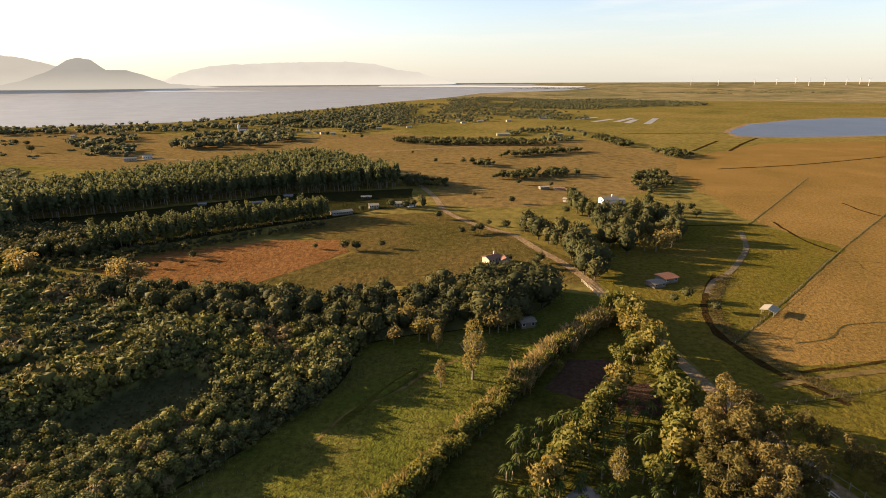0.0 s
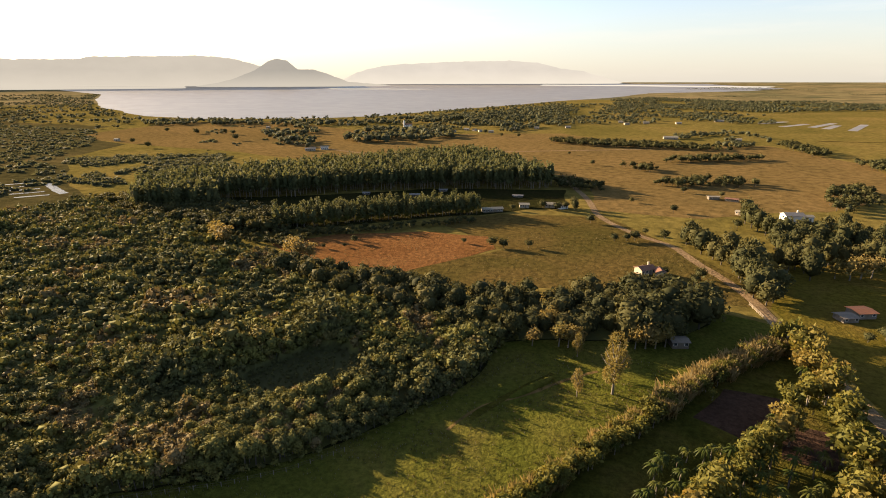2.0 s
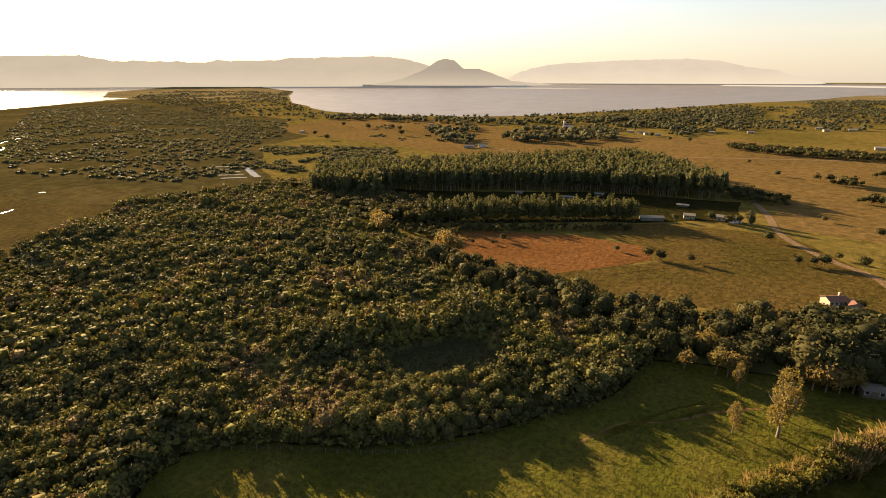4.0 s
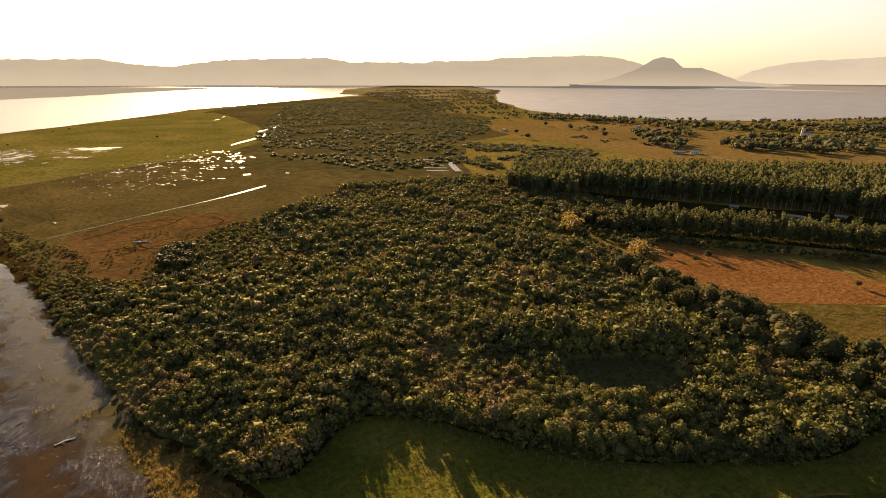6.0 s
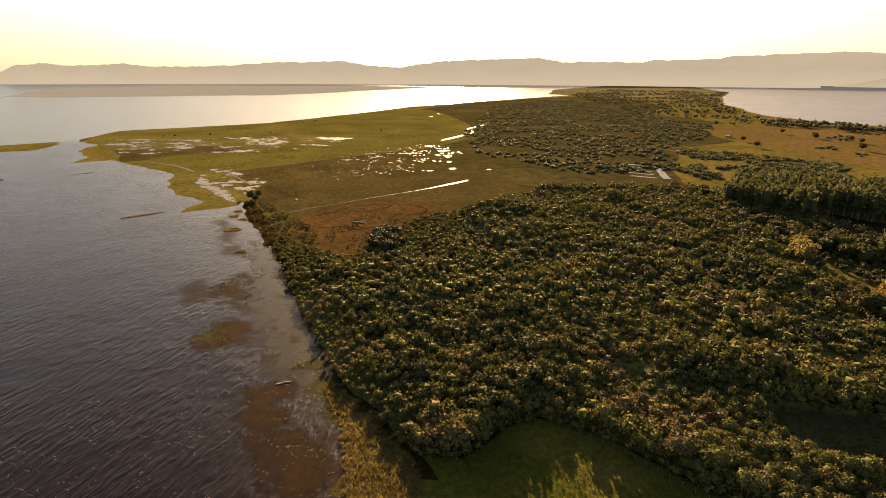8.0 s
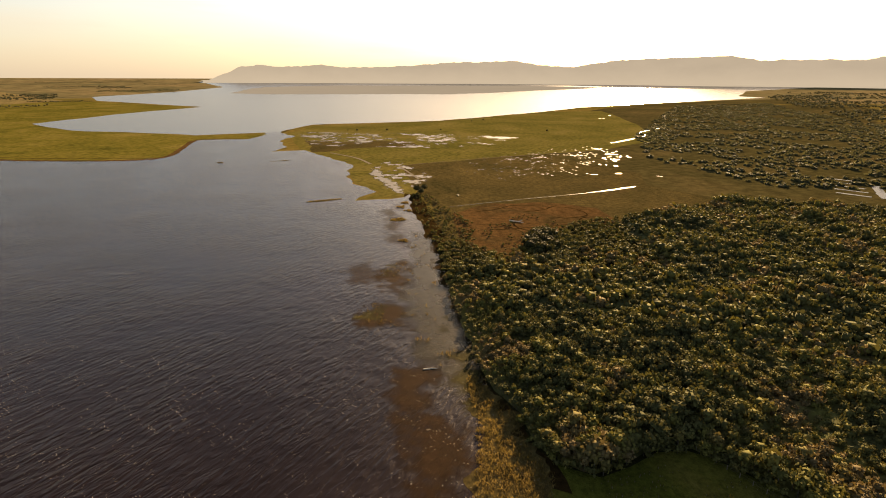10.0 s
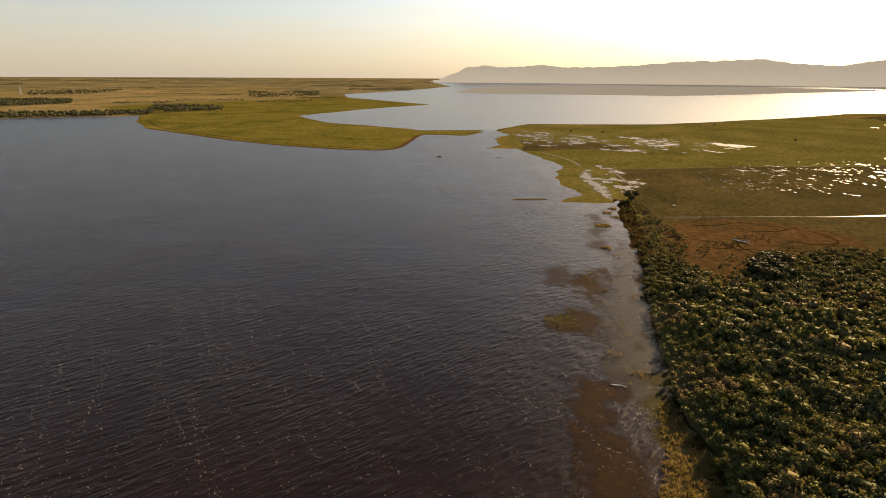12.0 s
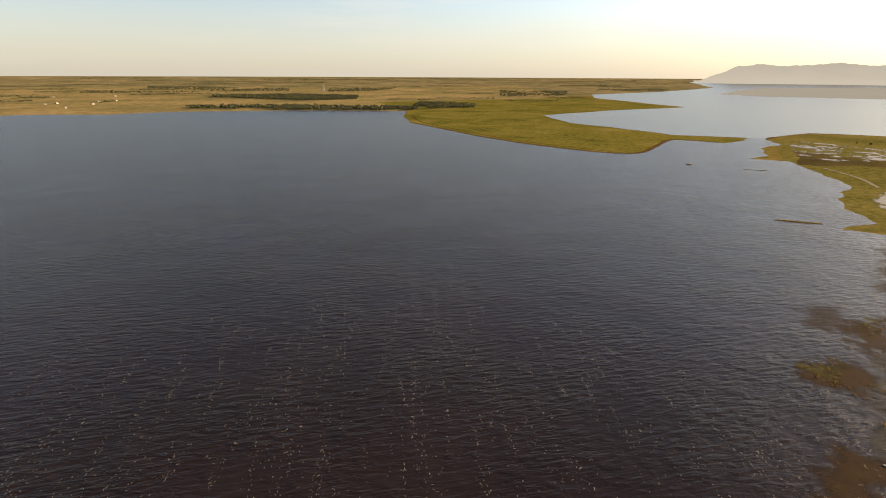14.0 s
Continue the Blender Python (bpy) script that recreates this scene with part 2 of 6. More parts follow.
def shoal(name, colour, rough=0.35, sheen=0.15):
    """Water over weed or sand that thins out towards its rim, after the attribute 'depth'."""
    m, n, l, b = node_material(name)
    l.new(ramp(n, l, tex_noise(n, l, 0.35, 6, 0.7, warp=0.5), [(0.3, tuple(0.55 * c for c in colour)), (0.52, colour), (0.75, tuple(1.35 * c for c in colour))]), b.inputs["Base Color"])
    b.inputs["Roughness"].default_value = rough
    b.inputs["Specular IOR Level"].default_value = sheen
    bump(n, l, b, tex_noise(n, l, 1.2, 4, 0.6), 0.3, 0.2)
    at = n.new("ShaderNodeAttribute")
    at.attribute_name = "depth"
    clear = n.new("ShaderNodeBsdfTransparent")
    mix = n.new("ShaderNodeMixShader")
    l.new(at.outputs["Fac"], mix.inputs[0])
    l.new(clear.outputs[0], mix.inputs[1])
    l.new(b.outputs[0], mix.inputs[2])
    l.new(mix.outputs[0], n["Material Output"].inputs[0])
    return m


POOL_SHOAL = shoal("marsh_pool_water", (0.034, 0.029, 0.023), 0.3, 0.05)
FLAT_SHOAL = shoal("pale_flat_water", (0.12, 0.106, 0.08), 0.45, 0.12)
SAND_SHOAL = shoal("sandy_shallows", (0.036, 0.03, 0.0165), 0.3, 0.07)
WEED_SHOAL = shoal("brown_weed_water", (0.032, 0.017, 0.008), 0.9, 0.02)
ALGAE_SHOAL = shoal("green_algae_water", (0.042, 0.035, 0.011), 0.9, 0.02)

# ---- the lie of the land ----


def rise(r):
    """The plain is flat round the drone and climbs gently to the skyline."""
    return 0.0 if r < 2000 else 54.0 * ((r - 2000) / 2900) ** 2


def mesh_object(name, verts, faces, material, smooth=False):
    me = bpy.data.meshes.new(name)
    me.from_pydata(verts, [], faces)
    me.materials.append(material)
    if smooth:
        me.shade_smooth()
    return new(name, me)


def ragged(points, step=12.0, amp=4.0, seed=0):
    """A closed outline broken up by fractal noise."""
    out = []
    count = len(points)
    for i in range(count):
        a, b = Vector((*points[i], 0)), Vector((*points[(i + 1) % count], 0))
        side = (b - a).normalized().cross(Vector((0, 0, 1)))
        pieces = max(1, min(60, round((b - a).length / step)))
        for k in range(pieces):
            p = a.lerp(b, k / pieces)
            w = noise.fractal(Vector((p.x / (step * 5), p.y / (step * 5), seed * 3.7)), 1.0, 2.0, 4)
            fade = 1.0 if k else 0.4
            out.append(p + side * w * amp * fade)
    return out


def patch(name, points, z, material, label="", step=12.0, amp=4.0, kind="structure", category="ground", seed=0):
    """A stretch of ground or water with a ragged outline, laid on the plain."""
    line = ragged(points, step, amp, seed)
    bm = bmesh.new()
    count = len(line)
    flat, _, tris, _, _, _ = geometry.delaunay_2d_cdt([p.to_2d() for p in line], [(i, (i + 1) % count) for i in range(count)], [], 1, 0.001)
    ring = [bm.verts.new((p.x, p.y, z)) for p in flat]
    for tri in tris:
        bm.faces.new([ring[i] for i in tri])
    far = max(p.length for p in line)
    if far > 1900:
        span = 250
        xs, ys = [p.x for p in line], [p.y for p in line]
        for axis, vals in (((1, 0, 0), xs), ((0, 1, 0), ys)):
            at = math.ceil(min(vals) / span) * span
            while at < max(vals):
                bmesh.ops.bisect_plane(bm, geom=bm.verts[:] + bm.edges[:] + bm.faces[:], plane_co=Vector(axis) * at, plane_no=axis)
                at += span
        bmesh.ops.triangulate(bm, faces=bm.faces[:])
        for v in bm.verts:
            v.co.z += rise(math.hypot(v.co.x, v.co.y))
    for f in bm.faces:
        if f.normal.z < 0:
            f.normal_flip()
    me = bpy.data.meshes.new(name)
    bm.to_mesh(me)
    bm.free()
    me.materials.append(material)
    return tagged(new(name, me), label, category, "", kind)


def ribbon(name, points, width, z, material, label, category="road", wobble=0.4):
    """A road, track or ditch along a line."""
    pts = [Vector((*p, 0)) for p in points]
    fine = []
    for i in range(len(pts) - 1):
        p0, p1, p2, p3 = pts[max(i - 1, 0)], pts[i], pts[i + 1], pts[min(i + 2, len(pts) - 1)]
        pieces = max(2, round((p2 - p1).length / 4))
        for k in range(pieces):
            t = k / pieces
            fine.append(0.5 * (2 * p1 + (p2 - p0) * t + (2 * p0 - 5 * p1 + 4 * p2 - p3) * t * t + (3 * p1 - p0 - 3 * p2 + p3) * t ** 3))
    fine.append(pts[-1])
    verts, faces = [], []
    for i, p in enumerate(fine):
        d = (fine[min(i + 1, len(fine) - 1)] - fine[max(i - 1, 0)]).normalized()
        s = d.cross(Vector((0, 0, 1)))
        for e in (-1, 1):
            w = width / 2 + wobble * noise.fractal(Vector((p.x / 7, p.y / 7, e * 9)), 1.0, 2.0, 3)
            q = p + s * e * w
            verts.append((q.x, q.y, z + rise(q.length)))
        if i:
            faces.append((2 * i - 2, 2 * i - 1, 2 * i + 1, 2 * i))
    return tagged(mesh_object(name, verts, faces, material), label, category, "", "structure")


def build_ground():
    """One sheet that reaches the horizon all round."""
    rings = [0, 60, 120, 200, 320, 480, 700, 1000, 1400, 2000] + [2000 + 160 * i for i in range(1, 19)] + [4930]
    verts, faces, sides = [(0, 0, 0)], [], 180
    for r in rings[1:]:
        for k in range(sides):
            a = 2 * math.pi * k / sides
            verts.append((r * math.cos(a), r * math.sin(a), rise(r)))
    for i in range(len(rings) - 1):
        for k in range(sides):
            k2 = (k + 1) % sides
            if i == 0:
                faces.append((0, 1 + k, 1 + k2))
            else:
                a, b = 1 + (i - 1) * sides, 1 + i * sides
                faces.append((a + k, b + k, b + k2, a + k2))
    ob = mesh_object("ground", verts, faces, GRASS_PLAIN)
    tagged(ob, "wide flat plain of dry green and brown grass", "ground", "", "structure")
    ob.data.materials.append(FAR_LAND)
    # beyond 2300 m the faces take the haze-paled far_land
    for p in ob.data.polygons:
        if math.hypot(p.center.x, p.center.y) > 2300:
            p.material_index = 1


build_ground()

# ---- lakes, fields and marsh ----
NEAR_LAKE = [(-92, 17), (-116, 8), (-143, 1), (-169, -5), (-205, -12), (-249, -19), (-302, -31), (-371, -42), (-361, -45), (-348, -77), (-378, -67),
             (-408, -92), (-464, -110), (-497, -110), (-546, -145), (-597, -186), (-582, -219), (-627, -217), (-684, -245), (-737, -242), (-772, -267),
             (-850, -318), (-765, -296), (-700, -297), (-683, -359), (-533, -316), (-508, -335), (-498, -431), (-511, -541), (-536, -648), (-563, -769),
             (-640, -900), (-734, -1013), (-560, -1160), (-321, -1284), (-180, -1280), (-46, -1357), (200, -1350), (500, -1100), (420, -500), (180, -120), (40, -40), (-60, 5)]
FAR_LAKE = [(-790, -285), (-923, -270), (-1039, -57), (-1181, 51), (-1348, 180), (-1550, 300), (-1832, 595), (-2089, 876), (-2379, 1229), (-2500, 1180), (-3095, 1499),
            (-3400, 1900), (-3800, 2600), (-4500, 1500), (-4750, 0), (-4450, -1300), (-3900, -1950), (-3203, -1454), (-2581, -1400), (-1982, -1404), (-1714, -1194), (-1426, -716),
            (-1128, -752), (-890, -743), (-785, -597), (-735, -382)]
NORTH_LAKE = [(-2495, 2226), (-2039, 1793), (-1500, 1330), (-1035, 1030), (-799, 985), (-640, 1040), (-500, 1165), (-401, 1500), (-279, 1800), (-186, 2160), (43, 2629), (211, 3140),
              (766, 3478), (1027, 3792), (700, 4600), (-500, 4750), (-1900, 4350), (-3000, 3650), (-3600, 2900), (-3100, 2500)]
patch("lake_near", NEAR_LAKE, 0.10, LAKE, "dark rippled lake water beside the forest", 5, 4.5, category="lake", seed=1)
patch("lake_far", FAR_LAKE, 0.105, FAR_WATER, "wide pale lake glittering under the sun", 30, 10.0, category="lake", seed=2)
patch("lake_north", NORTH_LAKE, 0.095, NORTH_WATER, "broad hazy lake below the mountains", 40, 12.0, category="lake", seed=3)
patch("pond", [(432, 790), (441, 845), (570, 1005), (701, 1099), (834, 1158), (935, 1152), (1040, 1096), (900, 880), (754, 788), (649, 792), (498, 774)], 0.10, POND,
      "long blue pond in the open plain", 20, 8.0, category="pond", seed=4)
patch("pond_rim", [(420, 782), (436, 855), (566, 1015), (701, 1109), (836, 1168), (945, 1162), (1060, 1096), (910, 870), (757, 778), (649, 782), (498, 764)], 0.06, DIRT,
      "narrow pale sandy rim round the pond", 20, 8.0, category="shore", seed=4)
# island, cape and far shores glow, with haze in their colour
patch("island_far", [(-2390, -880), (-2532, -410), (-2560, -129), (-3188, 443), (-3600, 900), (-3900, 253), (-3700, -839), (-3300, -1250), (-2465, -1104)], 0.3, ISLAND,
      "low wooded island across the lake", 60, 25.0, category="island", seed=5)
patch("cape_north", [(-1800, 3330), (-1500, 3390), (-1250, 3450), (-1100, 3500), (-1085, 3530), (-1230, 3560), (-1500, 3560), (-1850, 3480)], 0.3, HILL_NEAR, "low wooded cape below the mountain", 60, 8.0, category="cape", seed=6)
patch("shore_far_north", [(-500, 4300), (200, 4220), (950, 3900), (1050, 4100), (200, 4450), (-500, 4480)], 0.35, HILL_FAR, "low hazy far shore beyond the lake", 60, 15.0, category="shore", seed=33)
# glowing strip added to cover the dark water line under the range
patch("haze_strip_west", [(-2700, 3060), (-3500, 2150), (-4010, 1060), (-4150, 0), (-4020, -1060), (-3750, -1850), (-4080, -2000), (-4380, -1100), (-4500, 0), (-4360, 1150), (-3800, 2330), (-2930, 3330)], 0.4, HILL_WEST,
      "added glowing haze strip below the mountain range", 80, 15.0, category="shore", seed=36)
patch("tan_field", [(-760, 600), (-820, 900), (-600, 950), (-400, 830), (-250, 800), (-60, 860), (60, 720), (200, 760), (250, 600), (230, 480), (140, 380), (60, 340), (-5, 345), (0, 430), (-60, 500), (-130, 560), (-280, 500), (-450, 540)],
      0.03, GRASS_TAN, "open pasture of tan dry grass", 15, 8.0, seed=7)
patch("red_field", [(-158, 224), (-135, 249), (-91, 268), (-55, 268), (-46, 248), (-78, 205), (-110, 205), (-131, 208)], 0.075, GRASS_RED, "reddish stubble field among trees", 6, 2.0, seed=8)
patch("olive_field", [(-85, 200), (-50, 195), (10, 210), (40, 205), (75, 205), (55, 245), (38, 280), (5, 330), (-55, 320), (-90, 290), (-60, 262), (-40, 248)], 0.05, GRASS_OLIVE,
      "olive pasture beside the dirt road", 6, 2.5, seed=9)
patch("meadow", [(-60, 10), (-98, 14), (-112, 24), (-112, 52), (-100, 66), (-80, 78), (-62, 92), (-46, 110), (-35, 126), (-30, 152), (14, 170), (44, 196), (60, 190), (62, 172), (36, 141), (16, 115), (2, 95), (-5, 80), (20, 40), (-20, 0)],
      0.055, GRASS_MEADOW, "tussocky green meadow at the forest edge", 5, 2.0, seed=10)
patch("green_field", [(100, 300), (176, 299), (197, 250), (136, 192), (92, 151), (95, 137), (128, 140), (220, 150), (260, 120), (150, 60), (80, 60), (76, 100), (75, 130), (73, 155), (68, 178), (64, 205), (72, 232), (86, 262)], 0.06, GRASS_GREEN,
      "green pasture inside the fenced bend", 6, 3.0, seed=11)
patch("orange_field", [(197, 250), (136, 192), (92, 151), (95, 137), (128, 139), (240, 160), (420, 200), (700, 420), (640, 720), (420, 700), (240, 560), (200, 440), (180, 310)], 0.045, GRASS_ORANGE,
      "orange-brown grazed plain beyond the fence", 8, 4.0, seed=12)
patch("marsh_brown", [(-222, 20), (-250, -16), (-330, -24), (-380, -36), (-440, -60), (-497, -66), (-552, 14), (-615, 130), (-690, 240), (-720, 330), (-560, 380), (-420, 330), (-350, 240), (-370, 170), (-320, 110), (-260, 60)], 0.035, MARSH_BROWN,
      "flat brown marsh with wet hollows", 12, 6.0, seed=13)
patch("marsh_rust", [(-258, -4), (-318, -10), (-346, 12), (-352, 50), (-340, 82), (-300, 88), (-262, 52), (-230, 24), (-236, 10)], 0.07, MARSH_RUST, "rust-brown marsh grass beside the forest", 6, 3.0, seed=14)
patch("marsh_green", [(-372, -38), (-352, -74), (-378, -64), (-408, -88), (-464, -106), (-500, -113), (-600, -190), (-770, -265), (-900, -265), (-1020, -60), (-1160, 45), (-1330, 170), (-1400, 330), (-1000, 300), (-730, 250), (-615, 130), (-552, 14), (-497, -66)],
      0.042, MARSH_GREEN, "green and straw-coloured marsh on the lake spit", 14, 6.0, seed=15)
patch("marsh_stripe", [(-690, -216), (-677, -165), (-699, -123), (-679, -68), (-649, -59), (-634, -98), (-626, -123), (-588, -158), (-582, -175)], 0.06, MARSH_BROWN,
      "dull brown strip of marsh grass on the spit", 8, 6.0, seed=35)
patch("spit", [(-760, -290), (-700, -292), (-683, -354), (-533, -311), (-505, -335), (-494, -431), (-507, -541), (-532, -648), (-563, -765), (-640, -895), (-734, -1009), (-900, -1400), (-1700, -1250), (-1400, -720), (-1120, -757), (-885, -745), (-780, -597), (-733, -382)],
      0.16, STRAW, "straw-green grassy spit between two lakes", 12, 4.0, seed=16)
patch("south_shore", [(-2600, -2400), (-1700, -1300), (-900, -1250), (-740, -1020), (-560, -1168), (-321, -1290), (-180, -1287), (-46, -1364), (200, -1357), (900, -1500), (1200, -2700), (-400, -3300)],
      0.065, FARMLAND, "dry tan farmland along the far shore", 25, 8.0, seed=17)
patch("wet_plain", [(-337, 274), (-430, 340), (-560, 440), (-600, 560), (-800, 640), (-860, 780), (-1127, 800), (-1480, 1100), (-2300, 1300), (-2080, 880), (-1700, 480), (-1400, 300), (-1050, 230), (-760, 130), (-620, 60), (-470, 150), (-420, 140), (-360, 180)],
      0.038, WET_PLAIN, "dark olive wet plain with scattered thickets", 20, 8.0, seed=31)
patch("garden_ground", [(-17, 76), (-3, 99), (13, 121), (29, 144), (45, 163), (60, 174), (67, 160), (70, 130), (68, 110), (74, 92), (84, 70), (30, 60)], 0.066, GARDEN, "dark garden soil and grass between hedges", 4, 1.0, seed=32)
# dark colour paints the plantation's shade onto litter and grass
patch("plantation_floor", [(-318, 300), (-300, 258), (-262, 240), (-205, 232), (-172, 246), (-148, 262), (-122, 281), (-96, 298), (-70, 312), (-40, 338), (-20, 345), (-24, 408), (-118, 386), (-210, 332), (-270, 306)], 0.068, FOREST_FLOOR, "grass and litter with plantation shade painted dark", 8, 3.0, seed=18)
# bank's dark band is partly the forest's shade, put into its colour
patch("shore_bank", [(-88, 22), (-112, 17), (-143, 9), (-170, 4), (-208, -3), (-252, -8), (-300, -20), (-368, -34), (-374, -46), (-302, -37), (-249, -25), (-205, -18), (-169, -11), (-143, -5), (-116, 2), (-92, 10)], 0.092, REED_BED,
      "dark muddy bank with some forest shade painted in", 4, 1.5, category="shore", seed=34)
patch("earth_yard", [(27, 126), (37, 142), (50, 141), (48, 133), (37, 120)], 0.08, EARTH, "bare brown earth inside the hedges", 4, 1.0, seed=20)
patch("earth_plot", [(44, 115), (48, 129), (58, 128), (54, 114)], 0.08, EARTH, "dug brown earth plot inside the hedges", 4, 1.0, seed=21)

# ---- roads, tracks and ditches ----
ribbon("road", [(90, 62), (84, 78), (80, 88), (77.8, 96), (76.2, 105), (73, 117), (70, 140), (65, 172), (60, 207), (55, 228), (46, 252), (37, 277), (21, 295), (2, 330), (-8, 382), (-30, 460)], 4.2, 0.12, DIRT,
       "pale dirt road between hedges and pastures")
ribbon("track_bend", [(163, 281), (149, 250), (125, 218), (112, 206), (103, 193)], 2.6, 0.13, TRACK, "worn grey track round the pasture", "track")
ribbon("ditch_bank", [(121, 214), (107, 194), (98.5, 177), (94.5, 163), (94, 153), (96, 144), (98, 136), (106, 120)], 4.2, 0.122, MARSH_BROWN, "rough tussocky bank of the pasture ditch", "bank", 1.2)
ribbon("bend_ditch", [(116, 214), (103, 194), (94.5, 177), (90.5, 163), (90.5, 153), (92.5, 144), (95, 134), (104, 118)], 2.5, 0.128, REED_BED, "dark weedy ditch round the green pasture", "ditch", 1.0)
ribbon("track_plain", [(90, 127), (105, 131), (127, 135), (160, 141)], 2.2, 0.137, GRASS_TAN, "pale grass track across the plain", "track")
ribbon("track_field", [(-60, 215), (-20, 262), (20, 293)], 1.0, 0.128, GRASS_OLIVE, "faint footpath in the pasture", "track")
ribbon("ditch", [(-335, -12), (-360, 35), (-385, 85), (-412, 128)], 0.55, 0.14, PUDDLE, "straight water-filled ditch in the marsh", "ditch")
ribbon("marsh_dyke", [(-494, -70), (-525, -28), (-552, 14), (-584, 70), (-615, 130), (-650, 190)], 1.6, 0.15, TRACK, "straight low dyke across the marsh", "dyke")
ribbon("marsh_path", [(-430, -41), (-464, -54), (-498, -67)], 2.2, 0.16, SAND, "short pale sandy bank by the lake", "path")
ribbon("channel", [(-700, 180), (-790, 250), (-850, 262), (-940, 330)], 0.8, 0.14, PUDDLE, "bright winding marsh channel", "ditch")
ribbon("field_road", [(-420, 640), (-250, 560), (-150, 600), (60, 690)], 5.0, 0.12, DIRT, "pale farm road through the pasture", "road")


# ---- hazy mountains ----


def ridge(name, summits, r, depth, material, label, rough=0.06, seed=0):
    """A mountain range far off: the crest height follows the summits (bearing, elevation in degrees), with folded slopes below."""
    bearings = [b for b, e in summits]
    heights = [e for b, e in summits]
    low, high = min(bearings), max(bearings)
    order = sorted(zip(bearings, heights))
    columns, rows = int((high - low) / 0.12), 9
    verts, faces = [], []
    for i in range(columns + 1):
        b = low + (high - low) * i / columns
        e = float(np.interp(b, [o[0] for o in order], [o[1] for o in order]))
        e += rough * noise.fractal(Vector((b * 0.9, seed, 0)), 0.8, 2.0, 5)
        top = EYE_HEIGHT + r * math.tan(radians(e))
        for k in range(rows):
            t = k / (rows - 1)
            fold = noise.fractal(Vector((b * 0.35, t * 2, seed + 5)), 1.0, 2.0, 4)
            rr = r - depth * (1 - t) + depth * 0.15 * fold * (1 - t) * t * 4
            foot = rise(r - depth) - 4
            z = foot + (top - foot) * t ** 1.25
            a = radians(b)
            verts.append((-math.sin(a) * rr, math.cos(a) * rr, z))
    for i in range(columns):
        for k in range(rows - 1):
            p = i * rows + k
            faces.append((p, p + 1, p + rows + 1, p + rows))
    return tagged(mesh_object(name, verts, faces, material, True), label, "mountain", "", "structure")


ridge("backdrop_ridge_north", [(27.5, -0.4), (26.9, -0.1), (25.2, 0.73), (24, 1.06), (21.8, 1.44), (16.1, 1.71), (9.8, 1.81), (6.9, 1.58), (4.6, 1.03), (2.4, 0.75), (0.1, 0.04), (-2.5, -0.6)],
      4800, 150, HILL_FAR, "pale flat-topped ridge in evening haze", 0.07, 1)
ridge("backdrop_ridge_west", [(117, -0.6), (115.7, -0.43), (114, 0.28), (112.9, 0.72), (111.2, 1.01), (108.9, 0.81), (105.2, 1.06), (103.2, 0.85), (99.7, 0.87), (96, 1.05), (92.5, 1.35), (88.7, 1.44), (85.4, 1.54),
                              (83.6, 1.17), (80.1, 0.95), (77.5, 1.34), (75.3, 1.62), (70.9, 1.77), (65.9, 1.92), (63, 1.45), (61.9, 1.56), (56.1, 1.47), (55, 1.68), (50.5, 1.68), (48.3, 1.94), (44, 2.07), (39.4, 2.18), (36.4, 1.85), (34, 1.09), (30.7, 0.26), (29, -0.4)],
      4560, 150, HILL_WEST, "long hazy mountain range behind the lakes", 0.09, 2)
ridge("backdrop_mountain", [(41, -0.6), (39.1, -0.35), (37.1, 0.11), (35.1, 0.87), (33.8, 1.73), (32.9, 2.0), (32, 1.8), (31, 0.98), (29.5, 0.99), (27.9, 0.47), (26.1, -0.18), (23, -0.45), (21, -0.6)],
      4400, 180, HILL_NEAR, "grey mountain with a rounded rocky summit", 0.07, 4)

# ---- trees ----


def unit(v):
    return v / np.maximum(np.linalg.norm(v, axis=-1, keepdims=True), 1e-9)


def sprays(rng, lobes, count, size, up=0.2, spread=0.68, stretch=1.0):
    """Leaf sprays: small bent diamonds over the lobes of a crown."""
    lobes = np.array(lobes, float)
    weight = lobes[:, 3] * lobes[:, 4]
    pick = rng.choice(len(lobes), count, p=weight / weight.sum())
    d = unit(rng.normal(size=(count, 3)) + (0, 0, up))
    where = lobes[pick, :3] + d * lobes[pick, 3:6] * rng.uniform(0.78, 1.12, (count, 1))
    n = unit(d + rng.normal(size=(count, 3)) * spread)
    u = unit(np.cross(n, rng.normal(size=(count, 3))))
    v = np.cross(n, u)
    s = size * rng.uniform(0.55, 1.35, (count, 1))
    bend = n * s * rng.uniform(-0.5, 0.1, (count, 1))
    verts = np.stack([where - u * s * stretch, where - v * s * 0.75 + bend, where + u * s * stretch, where + v * s * 0.75 + bend], 1).reshape(-1, 3)
    return verts, np.arange(count * 4).reshape(-1, 4)


def core(rng, centre, radii, wobble=0.2, g=(-1, 0, 1)):
    """The dense inner mass of a crown."""
    verts, faces, seen = [], [], {}
    for axis in range(3):
        for sign in (-1, 1):
            idx = np.zeros((len(g), len(g)), int)
            for i, a in enumerate(g):
                for j, b in enumerate(g):
                    p = [0, 0, 0]
                    p[axis], p[(axis + 1) % 3], p[(axis + 2) % 3] = sign, a, b
                    key = tuple(p)
                    if key not in seen:
                        seen[key] = len(verts)
                        q = np.array(p, float)
                        q /= np.linalg.norm(q)
                        verts.append(np.array(centre) + q * np.array(radii) * (1 + rng.uniform(-wobble, wobble)))
                    idx[i, j] = seen[key]
            for i in range(len(g) - 1):
                for j in range(len(g) - 1):
                    f = [idx[i, j], idx[i + 1, j], idx[i + 1, j + 1], idx[i, j + 1]]
                    faces.append(f if sign > 0 else f[::-1])
    return np.array(verts), np.array(faces)


